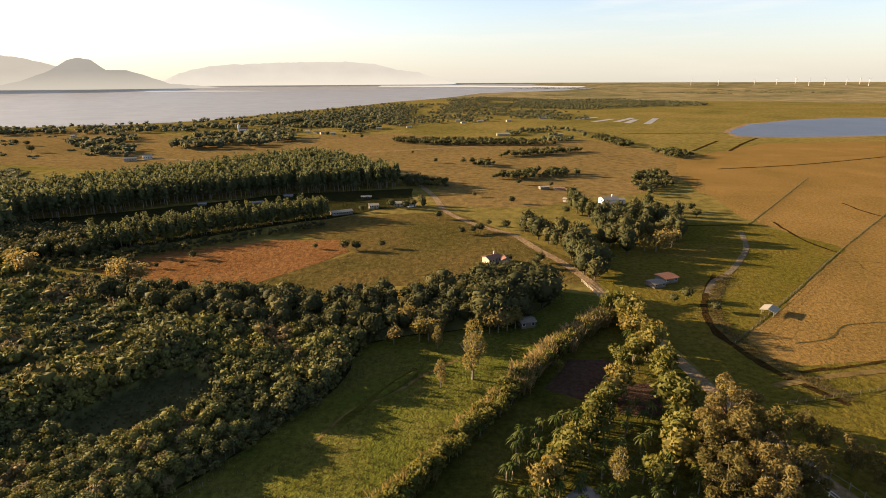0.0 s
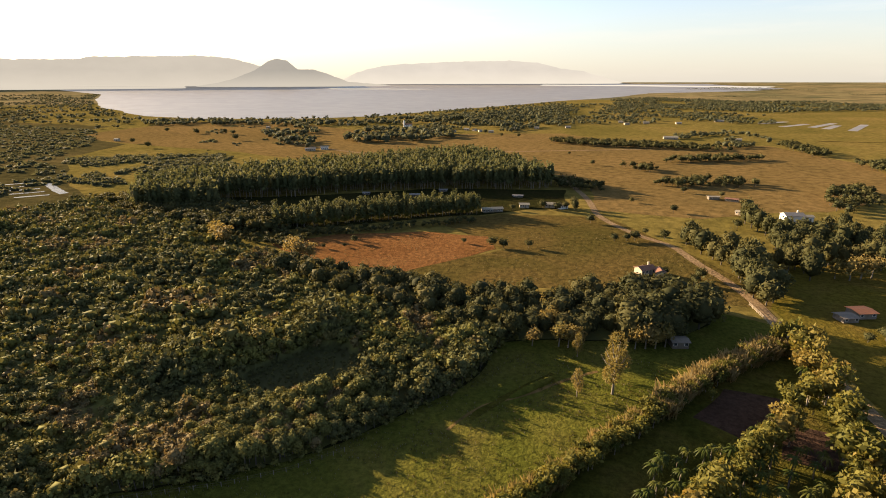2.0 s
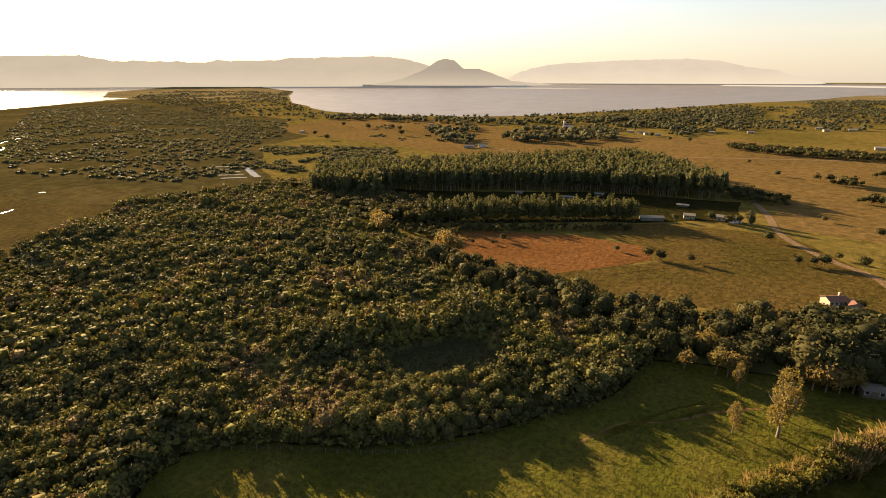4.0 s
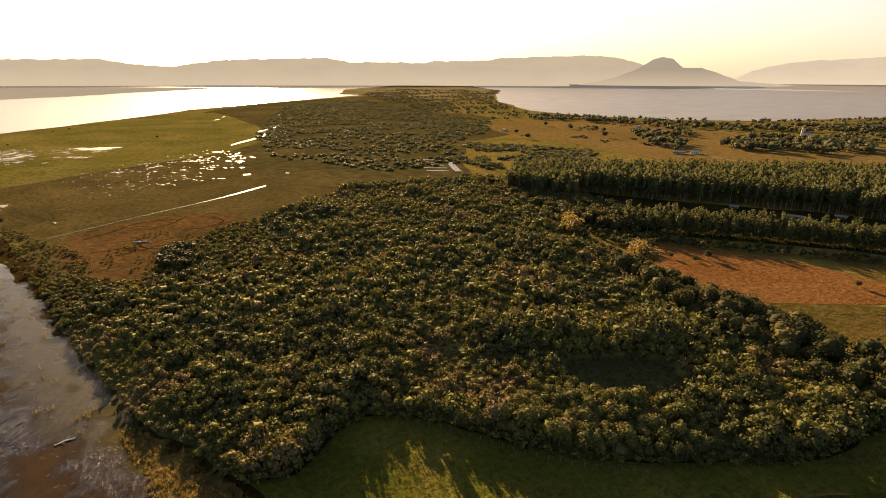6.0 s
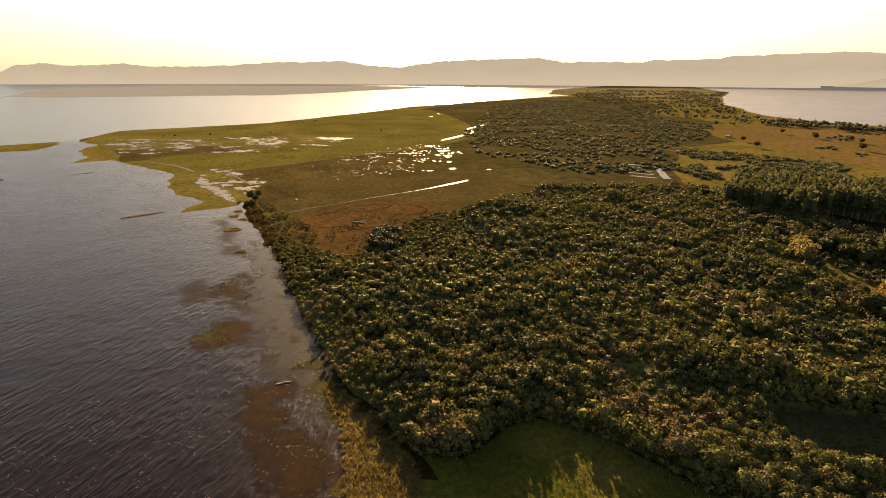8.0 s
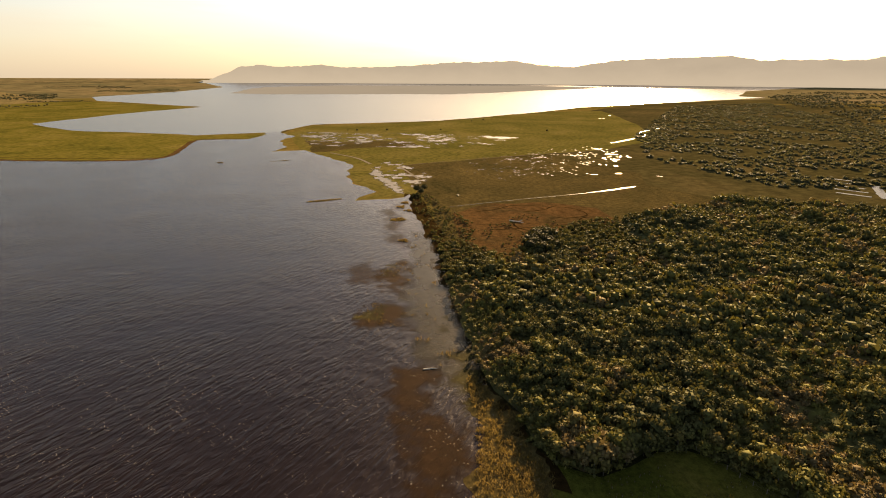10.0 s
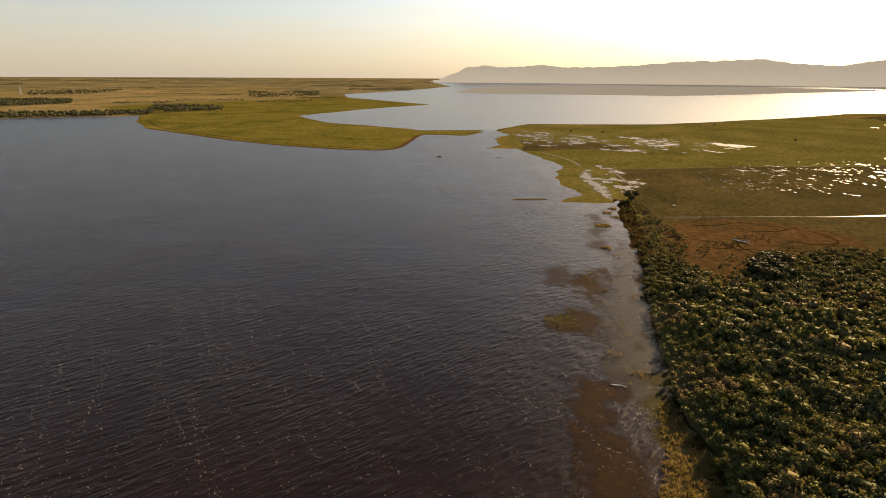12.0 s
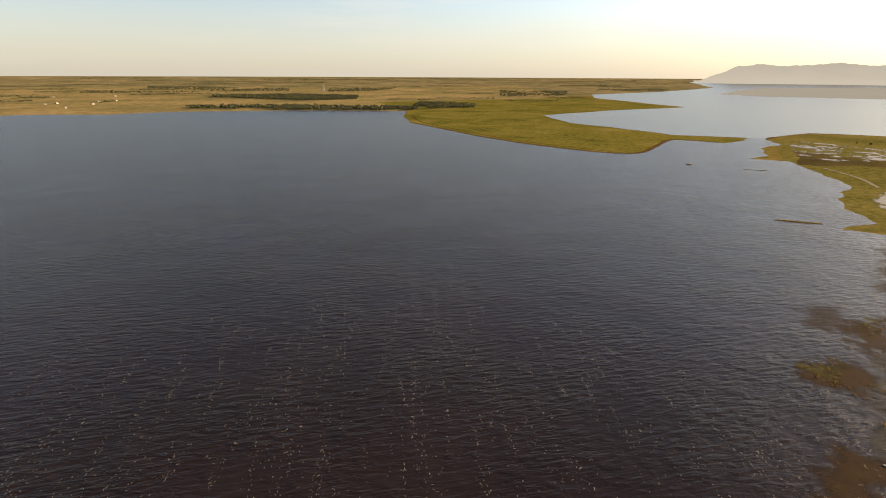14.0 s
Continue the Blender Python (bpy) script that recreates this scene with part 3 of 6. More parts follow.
def tube(points, radii, sides=6):
    """A tapered limb through the points."""
    verts, faces = [], []
    pts = [Vector(p) for p in points]
    for i, p in enumerate(pts):
        d = (pts[min(i + 1, len(pts) - 1)] - pts[max(i - 1, 0)]).normalized()
        u = d.orthogonal().normalized()
        v = d.cross(u)
        for k in range(sides):
            a = 2 * math.pi * k / sides
            verts.append(p + (u * math.cos(a) + v * math.sin(a)) * radii[i])
        if i:
            for k in range(sides):
                k2 = (k + 1) % sides
                faces.append(((i - 1) * sides + k, (i - 1) * sides + k2, i * sides + k2, i * sides + k))
    return np.array(verts), np.array(faces)


def merge(pieces):
    verts, faces, base = [], [], 0
    for v, f in pieces:
        verts.append(v)
        faces.append(f + base)
        base += len(v)
    return np.concatenate(verts), np.concatenate(faces)


def broadleaf(seed, height, radius, leaves, size, lobes=7, flat=0.7, limbs=4, heart=0.72, g=(-1, 0, 1), ruffle=0.68):
    """A round, lobed forest tree."""
    rng = np.random.default_rng(seed)
    mid = height - radius * flat * 0.95
    blobs = [(0, 0, mid + radius * 0.15, radius * 0.62, radius * 0.62, radius * flat * 0.75)]
    for i in range(lobes):
        a = 2 * math.pi * (i + rng.uniform(-0.3, 0.3)) / lobes
        q = radius * rng.uniform(0.4, 0.68)
        s = radius * rng.uniform(0.34, 0.52)
        blobs.append((math.cos(a) * q, math.sin(a) * q, mid + radius * flat * rng.uniform(-0.45, 0.4), s, s, s * 0.85))
    crown = [sprays(rng, blobs, leaves, size, 0.2, ruffle), core(rng, (0, 0, mid - radius * 0.05), (radius * heart, radius * heart, radius * flat * heart), 0.2, g)]
    lean = rng.uniform(-0.06, 0.06, 2) * height
    trunk = [tube([(0, 0, -0.2), (lean[0] * 0.4, lean[1] * 0.4, mid * 0.5), (lean[0], lean[1], mid)], [height * 0.028, height * 0.02, height * 0.011], 5 if limbs else 3)]
    for i in range(limbs):
        b = blobs[1 + i * lobes // limbs]
        trunk.append(tube([(lean[0] * 0.5, lean[1] * 0.5, mid * 0.6), (b[0] * 0.5, b[1] * 0.5, mid * 0.85), (b[0], b[1], b[2])], [height * 0.013, height * 0.009, height * 0.003], 4))
    return merge(trunk), merge(crown)


def eucalyptus(seed, height, radius, leaves, size):
    """A tall slim plantation tree with a narrow crown on a bare pole."""
    rng = np.random.default_rng(seed)
    blobs = []
    for i in range(6):
        t = i / 5
        s = radius * (0.7 + 0.45 * math.sin(math.pi * (0.2 + 0.65 * t))) * (1.0 - 0.3 * t) * rng.uniform(0.85, 1.15)
        blobs.append((rng.uniform(-0.25, 0.25) * radius, rng.uniform(-0.25, 0.25) * radius, height * (0.36 + 0.58 * t), s, s, height * 0.09))
    crown = [sprays(rng, blobs, leaves, size, 0.1, 0.8, 1.3), core(rng, (0, 0, height * 0.62), (radius * 0.55, radius * 0.55, height * 0.26))]
    trunk = [tube([(0, 0, -0.2), (0.1, 0.05, height * 0.5), (0, 0, height * 0.95)], [height * 0.012, height * 0.009, height * 0.003], 5)]
    return merge(trunk), merge(crown)


def palm(seed, height, reach, fronds=19):
    """A palm or banana plant: long arching fronds on a slim stem."""
    rng = np.random.default_rng(seed)
    pieces = []
    for i in range(fronds):
        a = 2 * math.pi * i / fronds + rng.uniform(-0.25, 0.25)
        lift = rng.uniform(0.2, 1.1)
        length = reach * rng.uniform(0.8, 1.15)
        out = np.array((math.cos(a), math.sin(a), 0))
        side = np.array((-math.sin(a), math.cos(a), 0))
        spine = []
        for k in range(5):
            t = k / 4
            spine.append(np.array((0, 0, height)) + out * length * t * (1 - 0.15 * t) + np.array((0, 0, 1)) * length * (lift * t - (0.75 + lift * 0.6) * t * t))
        w = [0.06, 0.17, 0.2, 0.14, 0.02]
        verts = []
        for p, q in zip(spine, w):
            verts += [p - side * q * reach * 0.36 - (0, 0, q * reach * 0.25), p, p + side * q * reach * 0.36 - (0, 0, q * reach * 0.25)]
        faces = []
        for k in range(4):
            faces += [(3 * k, 3 * k + 1, 3 * k + 4, 3 * k + 3), (3 * k + 1, 3 * k + 2, 3 * k + 5, 3 * k + 4)]
        pieces.append((np.array(verts), np.array(faces)))
    trunk = tube([(0, 0, -0.2), (rng.uniform(-0.2, 0.2), rng.uniform(-0.2, 0.2), height * 0.5), (0, 0, height)], [0.22, 0.16, 0.13], 6)
    return trunk, merge(pieces)


def cane(seed, height, radius, blades=70, stem_sides=5):
    """A clump of tall cane: upright blades that lean outwards."""
    rng = np.random.default_rng(seed)
    base = rng.normal(size=(blades, 2)) * radius * 0.38
    lean = base * rng.uniform(0.2, 0.9, (blades, 1)) + rng.normal(size=(blades, 2)) * radius * 0.25
    h = height * rng.uniform(0.55, 1.05, blades)
    a = rng.uniform(0, math.pi, blades)
    w = np.stack([np.cos(a), np.sin(a), np.zeros(blades)], 1) * (height * 0.05) * rng.uniform(0.6, 1.4, (blades, 1))
    low = np.concatenate([base, np.zeros((blades, 1))], 1)
    mid = np.concatenate([base + lean * 0.4, (h * 0.65)[:, None]], 1)
    tip = np.concatenate([base + lean, h[:, None]], 1)
    verts = np.stack([low - w * 0.5, low + w * 0.5, mid + w, mid - w, tip + w * 0.3, tip - w * 0.3], 1).reshape(-1, 3)
    i = np.arange(blades) * 6
    faces = np.concatenate([np.stack([i, i + 1, i + 2, i + 3], 1), np.stack([i + 3, i + 2, i + 4, i + 5], 1)])
    stem = tube([(0, 0, -0.1), (0.02, 0, height * 0.4)], [0.08, 0.05], stem_sides)
    return stem, (verts, faces)


def bare_tree(seed, height, twigs=170, wide=1.0):
    """A leafless crown of fine twigs."""
    rng = np.random.default_rng(seed)
    limbs = [tube([(0, 0, -0.2), (0.1, 0, height * 0.35), (0.05, 0.1, height * 0.6)], [height * 0.025, height * 0.018, height * 0.01], 6)]
    for i in range(11):
        a = 2 * math.pi * i / 11 + rng.uniform(-0.3, 0.3)
        q, top = (0.7 + 0.3 * wide) * height * rng.uniform(0.16, 0.28), height * rng.uniform(0.6, 0.98)
        limbs.append(tube([(0, 0, height * rng.uniform(0.3, 0.5)), (math.cos(a) * q * 0.6, math.sin(a) * q * 0.6, top * 0.8), (math.cos(a) * q, math.sin(a) * q, top)],
                          [height * 0.012, height * 0.008, height * 0.002], 4))
    blob = [(0, 0, height * 0.82, height * 0.16, height * 0.16, height * 0.18), (height * 0.12, 0, height * 0.6, height * 0.16, height * 0.16, height * 0.16), (-height * 0.11, height * 0.08, height * 0.55, height * 0.17, height * 0.17, height * 0.17),
            (height * 0.05, -height * 0.1, height * 0.36, height * 0.15, height * 0.15, height * 0.14), (-height * 0.08, -height * 0.04, height * 0.3, height * 0.13, height * 0.13, height * 0.12)]
    if wide > 1:
        # open, feathery crown: many small tufts at the limbs' ends
        blob = []
        for i in range(30):
            a, q, z = rng.uniform(0, 2 * math.pi), math.sqrt(rng.uniform(0.02, 1)), rng.uniform(0.3, 0.98)
            q *= wide * height * 0.24 * math.sqrt(max(0.08, 1 - (2 * z - 1.12) ** 2))
            r = height * rng.uniform(0.05, 0.1)
            blob.append((math.cos(a) * q, math.sin(a) * q, z * height, r, r, r * rng.uniform(0.9, 1.7)))
    return merge(limbs), sprays(rng, blob, twigs * 7, height * 0.015, 0.3, 1.3, 2.0)


def mesh_from(name, verts, faces, materials, tone=0.5, index=None):
    me = bpy.data.meshes.new(name)
    me.vertices.add(len(verts))
    me.vertices.foreach_set("co", np.ascontiguousarray(verts, np.float32).ravel())
    me.loops.add(faces.size)
    me.loops.foreach_set("vertex_index", np.ascontiguousarray(faces, np.int32).ravel())
    me.polygons.add(len(faces))
    me.polygons.foreach_set("loop_start", np.arange(0, faces.size, 4, dtype=np.int32))
    for m in materials:
        me.materials.append(m)
    if index is not None:
        me.polygons.foreach_set("material_index", np.ascontiguousarray(index, np.int32))
    at = me.attributes.new("tone", "FLOAT", "POINT")
    values = np.full(len(verts), tone, np.float32) if np.isscalar(tone) else np.ascontiguousarray(tone, np.float32)
    at.data.foreach_set("value", values)
    me.update(calc_edges=True)
    me.validate()
    return me


def inside(points, poly):
    """Which of the points lie within the outline."""
    x, y = points[:, 0], points[:, 1]
    hit = np.zeros(len(points), bool)
    for (x1, y1), (x2, y2) in zip(poly, poly[1:] + poly[:1]):
        cross = (y1 > y) != (y2 > y)
        with np.errstate(divide="ignore", invalid="ignore"):
            hit ^= cross & (x < (x2 - x1) * (y - y1) / (y2 - y1) + x1)
    return hit


def scatter(poly, spacing, seed, jitter=0.42):
    """Loose points all over an outline, about one spacing apart."""
    rng = np.random.default_rng(seed)
    xs, ys = [p[0] for p in poly], [p[1] for p in poly]
    gx, gy = np.meshgrid(np.arange(float(min(xs)), max(xs), spacing), np.arange(float(min(ys)), max(ys), spacing * 0.87))
    gx[::2] += spacing / 2
    pts = np.stack([gx.ravel(), gy.ravel()], 1)
    pts += rng.uniform(-jitter, jitter, pts.shape) * spacing
    return pts[inside(pts, poly)]


def sway(points, size, seed):
    return np.array([noise.fractal(Vector((x / size, y / size, seed * 2.3)), 1.0, 2.0, 3) for x, y in points])


class Template:
    """One kind of tree in a few forms; its meshes are shared by all single trees of that kind."""

    def __init__(self, name, forms, bark, leaf):
        self.name, self.forms, self.bark, self.leaf, self.meshes = name, forms, bark, leaf, {}

    def thing(self, x, y, z, scale, turn, form, tone, label, category="tree", group="", squash=1.0):
        key = (form, round(tone * 4))
        if key not in self.meshes:
            (tv, tf), (cv, cf) = self.forms[form]
            self.meshes[key] = (mesh_from("trunk", tv, tf, [self.bark]), mesh_from("crown", cv, cf, [self.leaf], key[1] / 4))
        root = new(self.name)
        root.matrix_world = pose(x, y, z, 0, 0, turn) @ Matrix.Diagonal((scale, scale, scale * squash, 1))
        for part_name, me in zip(("trunk", "crown"), self.meshes[key]):
            o = new(part_name, me)
            o.parent = root
        return tagged(root, label, category, group)

    def mass(self, name, spots, z, scales, tones, label, category="woodland", squash=None, seed=0):
        """Many trees that nobody could count, as one object."""
        rng = np.random.default_rng(seed)
        verts, faces, tone, index, base = [], [], [], [], 0
        which = rng.integers(0, len(self.forms), len(spots))
        turns = rng.uniform(0, 2 * math.pi, len(spots))
        for form in range(len(self.forms)):
            sel = np.nonzero(which == form)[0]
            if not len(sel):
                continue
            (tv, tf), (cv, cf) = self.forms[form]
            v = np.concatenate([tv, cv])
            f = np.concatenate([tf, cf + len(tv)])
            mi = np.concatenate([np.zeros(len(tf), int), np.ones(len(cf), int)])
            c, s = np.cos(turns[sel]), np.sin(turns[sel])
            k = scales[sel][:, None]
            sq = 1.0 if squash is None else squash[sel][:, None]
            zz = np.array([rise(math.hypot(*spots[i])) for i in sel])[:, None] + z
            out = np.stack([(v[None, :, 0] * c[:, None] - v[None, :, 1] * s[:, None]) * k + spots[sel, 0][:, None],
                            (v[None, :, 0] * s[:, None] + v[None, :, 1] * c[:, None]) * k + spots[sel, 1][:, None],
                            v[None, :, 2] * k * sq + zz], 2)
            verts.append(out.reshape(-1, 3))
            faces.append((f[None] + (np.arange(len(sel)) * len(v))[:, None, None]).reshape(-1, 4) + base)
            tone.append(np.repeat(tones[sel], len(v)))
            index.append(np.tile(mi, len(sel)))
            base += len(sel) * len(v)
        me = mesh_from(name, np.concatenate(verts), np.concatenate(faces), [self.bark, self.leaf], np.concatenate(tone), np.concatenate(index))
        return tagged(new(name, me), label, category, "", "stuff")


FOREST_TREE = Template("forest_tree", [broadleaf(s, 4.0, 1.5, 270, 0.21, 9, 0.9, 2, 0.66, ruffle=0.5) for s in (11, 12, 13, 14)], BARK, LEAF_FOREST)
FOREST_MASS = Template("forest_tree", [broadleaf(s, 4.0, 1.5, 72, 0.315, 8, 0.9, 0, 0.66, (-1, 1), ruffle=0.5) for s in (21, 22, 23, 24, 25)], BARK, LEAF_FOREST)
FOREST_BACK = Template("forest_tree", [broadleaf(s, 4.4, 2.05, 23, 0.57, 7, 0.85, 0, 0.7, (-1, 1), ruffle=0.55) for s in (26, 27, 28, 29)], BARK, LEAF_FOREST)
BELT_TREE = Template("broadleaf_tree", [broadleaf(s, 10.0, 4.2, 380, 0.48, 14, 1.18, 4, 0.72, ruffle=0.52) for s in (31, 32, 33, 34)], BARK, LEAF_DARK)
FIELD_TREE = Template("field_tree", [broadleaf(s, 6.5, 3.6, 420, 0.38, 8, 0.7, 4, ruffle=0.55) for s in (41, 42, 43)], BARK, LEAF_DARK)
WOOD_MASS = Template("woodland_tree", [broadleaf(s, 8.0, 4.2, 70, 0.8, 7, 0.8, 1, 0.75, (-1, 1), ruffle=0.45) for s in (51, 52, 53, 54)], BARK, LEAF_DARK)
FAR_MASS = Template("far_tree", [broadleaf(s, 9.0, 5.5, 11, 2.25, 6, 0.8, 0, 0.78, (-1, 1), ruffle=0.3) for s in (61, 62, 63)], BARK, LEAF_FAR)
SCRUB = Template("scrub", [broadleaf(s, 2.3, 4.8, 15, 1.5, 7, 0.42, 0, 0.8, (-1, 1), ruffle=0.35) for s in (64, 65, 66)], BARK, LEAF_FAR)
EUC_MASS = Template("eucalyptus", [eucalyptus(s, 17.0, 2.6, 48, 0.88) for s in (71, 72, 73, 74)], BARK_PALE, LEAF_EUC)
EUC_TREE = Template("eucalyptus_tree", [eucalyptus(s, 11.0, 2.0, 200, 0.46) for s in (75, 76, 77)], BARK_PALE, LEAF_EUC)
GOLD_TREE = Template("golden_tree", [bare_tree(s, 12.5, 560, 1.75) for s in (81, 82, 83)], BARK,
                     foliage("rusty_gold_leaves", [(0.0, (0.085, 0.075, 0.024)), (0.5, (0.125, 0.1, 0.034)), (1.0, (0.17, 0.13, 0.048))], 0.45))
PALM = Template("palm", [palm(s, 4.2, 2.5, 23) for s in (91, 92, 93)], BARK_PALE, LEAF_PALM)
CANE = Template("cane_clump", [cane(s, 5.0, 2.2, 110) for s in (95, 96, 97)], BARK_PALE,
                foliage("cane_leaves", [(0.0, (0.08, 0.078, 0.026)), (0.4, (0.16, 0.13, 0.055)), (1.0, (0.27, 0.21, 0.11))], 0.5, 0.8))
BAMBOO = Template("bamboo_clump", [broadleaf(s, 6.5, 2.3, 420, 0.26, 11, 1.35, 3, 0.45, ruffle=1.1) for s in (92, 93, 94)], BARK_PALE, LEAF_WARM)
BARE = Template("bare_tree", [bare_tree(s, 9.0) for s in (98, 99)], BARK_PALE, LEAF_WARM)

FOREST = [(-61, 83), (-52, 92.5), (-43.5, 105), (-33, 119.5), (-28.5, 132), (-27.5, 141), (-25, 152), (-11, 158), (10, 163), (21, 165), (30, 172), (40, 184), (43, 192), (33, 194), (19, 198), (8, 202), (-18, 188), (-49, 187), (-83, 189), (-118, 194),
          (-147, 207), (-203, 232), (-265, 252), (-337, 274), (-350, 234), (-363, 180), (-325, 124), (-298, 80), (-298, 59), (-249, 29), (-222, 18), (-251, 1), (-256, -15), (-208, -10), (-170, -3), (-143, 2), (-125, 7),
          (-112, 14), (-103, 16), (-96, 22), (-93, 29), (-97, 36), (-102, 43), (-103, 50), (-97.5, 58.5), (-89, 65.5), (-80, 70.5), (-70.5, 75.8)]
BELT = [(-21, 154), (-11, 158), (10, 163), (21, 165), (30, 172), (40, 184), (44, 194), (33, 198), (19, 203), (8, 203), (-18, 189), (-49, 188), (-83, 190), (-118, 194), (-145, 206), (-135, 188), (-98, 172), (-60, 163), (-30, 154)]
GLADE = [(-90, 116), (-82, 129), (-74, 134), (-62, 129), (-58, 118), (-66, 106), (-80, 102), (-92, 106)]
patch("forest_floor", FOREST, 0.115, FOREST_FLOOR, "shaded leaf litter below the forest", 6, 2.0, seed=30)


def plant_forest():
    rng = np.random.default_rng(5)

    def choose(spacing, seed, low, high):
        spots = scatter(FOREST, spacing, seed, 0.5)
        far = np.hypot(spots[:, 0], spots[:, 1])
        spots = spots[~inside(spots, BELT) & ~inside(spots, GLADE) & (far >= low) & (far < high)]
        big = sway(spots, 30, 1)
        scales = np.clip(1.0 + 0.5 * big + 0.25 * sway(spots, 8, 2) + rng.uniform(-0.3, 0.3, len(spots)) + 0.35 * (rng.uniform(size=len(spots)) > 0.86), 0.5, 1.65)
        # a rise of taller trees that shades the glade
        a, b = np.array((-113.0, 110.0)), np.array((-86.0, 141.0))
        t = np.clip(((spots - a) @ (b - a)) / ((b - a) @ (b - a)), 0, 1)
        scales = scales * (1 + 0.85 * np.exp(-((spots - a - t[:, None] * (b - a)) ** 2).sum(1) / 90))
        scales = scales * np.where((spots[:, 0] > -118) & (spots[:, 1] < 80), 1.22, np.where((spots[:, 0] > -70) & (spots[:, 1] < 150), 1.15, 1.0))
        # low scrub where the forest runs out into the marsh
        scales = scales * np.where(spots[:, 1] < 90, np.interp(spots[:, 0], [-290, -190], [0.38, 1.0]), 1.0)
        bank = np.interp(spots[:, 0], [-260, -208, -170, -143, -107], [-14, -9, -2, 3, 13])
        scales = scales * np.where(spots[:, 0] < -100, np.clip(0.5 + (spots[:, 1] - bank) / 40, 0.5, 1.0), 1.0)
        tones = np.clip(0.45 + 0.95 * sway(spots, 22, 4) + rng.uniform(-0.3, 0.3, len(spots)), 0, 1)
        return spots, scales, tones

    spots, scales, tones = choose(1.95, 1, 0, 175)
    order = np.argsort(np.hypot(spots[:, 0] + 58, spots[:, 1] - 82))
    single, rest = order[:300], order[300:]
    for i in single:
        FOREST_TREE.thing(spots[i, 0], spots[i, 1], 0.09, scales[i], math.degrees(rng.uniform(0, 6.28)), int(rng.integers(0, 4)), tones[i],
                          "low round-crowned forest tree with dense olive leaves", group="forest trees", squash=rng.uniform(0.85, 1.15))
    FOREST_MASS.mass("forest", spots[rest], 0.09, scales[rest], tones[rest], "dense olive forest canopy of low round trees", "forest", rng.uniform(0.85, 1.15, len(spots))[rest], seed=2)
    spots, scales, tones = choose(3.05, 3, 175, 900)
    FOREST_BACK.mass("forest_back", spots, 0.09, scales, tones, "far side of the dense olive forest", "forest", rng.uniform(0.85, 1.15, len(spots)), seed=3)
    # a bushy sheet below the crowns, added to lighten the dark gaps
    spots = scatter(FOREST, 2.2, 12, 0.35)
    bank = np.interp(spots[:, 0], [-260, -208, -170, -143, -107], [-14, -9, -2, 3, 13])
    tops = 2.3 + 1.0 * sway(spots, 30, 1) + 0.5 * sway(spots, 8, 2) + rng.uniform(-0.6, 0.6, len(spots))
    tops = tops * np.where(spots[:, 0] < -100, np.clip((spots[:, 1] - bank) / 30, 0.1, 1.0), 1.0)
    rim = np.full(len(spots), 1e9)
    ring = np.array(FOREST, float)
    for a, b in zip(ring, np.roll(ring, -1, 0)):
        t = np.clip(((spots - a) @ (b - a)) / ((b - a) @ (b - a)), 0, 1)
        rim = np.minimum(rim, np.linalg.norm(spots - a - t[:, None] * (b - a), axis=1))
    tops = tops * np.where(spots[:, 1] < 90, np.interp(spots[:, 0], [-290, -190], [0.25, 1.0]), 1.0)
    tops = tops * np.clip((rim - 1.5) / 7, 0.05, 1.0) * np.where(inside(spots, GLADE), 0.1, 1.0)
    flat, _, tris, _, _, _ = geometry.delaunay_2d_cdt([Vector(p) for p in spots], [], [], 0, 0.001)
    edge = np.array([p[:] for p in flat])
    mids = edge[np.array(tris)].mean(1)
    reach = np.ptp(edge[np.array(tris)], axis=1).max(1)
    keep = [t for t, ok in zip(tris, inside(mids, FOREST) & (reach < 6) & ~((mids[:, 0] < -205) & (mids[:, 1] < 85))) if ok]
    sheet = mesh_object("understorey_fill", [(x, y, max(0.13, h)) for (x, y), h in zip(edge, tops)], keep, LEAF_FOREST)
    # inside the glade the darkest tone paints in its shadow
    sheet.data.attributes.new("tone", "FLOAT", "POINT").data.foreach_set("value", (np.clip(0.4 + 0.9 * sway(edge, 22, 4), 0, 1) * ~inside(edge, GLADE)).astype(np.float32))
    tagged(sheet, "leafy understorey sheet added to lighten forest gaps", "bushes", "", "stuff")
    spots = scatter(GLADE, 1.8, 8, 0.5)
    # sapling tones kept dark to stand in for shade in the hollow
    FOREST_MASS.mass("glade_saplings", spots, 0.09, rng.uniform(0.3, 0.5, len(spots)), rng.uniform(0, 0.3, len(spots)), "low saplings toned dark for the glade's shade", "saplings", seed=4)
    spots = scatter(BELT, 5.8, 6)
    for i, (x, y) in enumerate(spots):
        BELT_TREE.thing(x, y, 0.09, rng.uniform(0.6, 1.05) + (0.4 if x > 12 else 0), rng.uniform(0, 360), int(rng.integers(0, 4)), rng.uniform(0, 1), "tall dark broadleaf tree in the belt beside the fields", group="belt trees")


plant_forest()


def wood(name, poly, spacing, template, label, size=(0.8, 1.2), seed=0, tone=(0.1, 0.9), category="woodland", gaps=None, grain=60.0):
    spots = scatter(poly, spacing, seed, 0.8)
    if gaps is not None:
        spots = spots[sway(spots, grain, seed) > gaps]
    rng = np.random.default_rng(seed + 100)
    template.mass(name, spots, 0.1, rng.uniform(*size, len(spots)), rng.uniform(*tone, len(spots)), label, category, seed=seed)


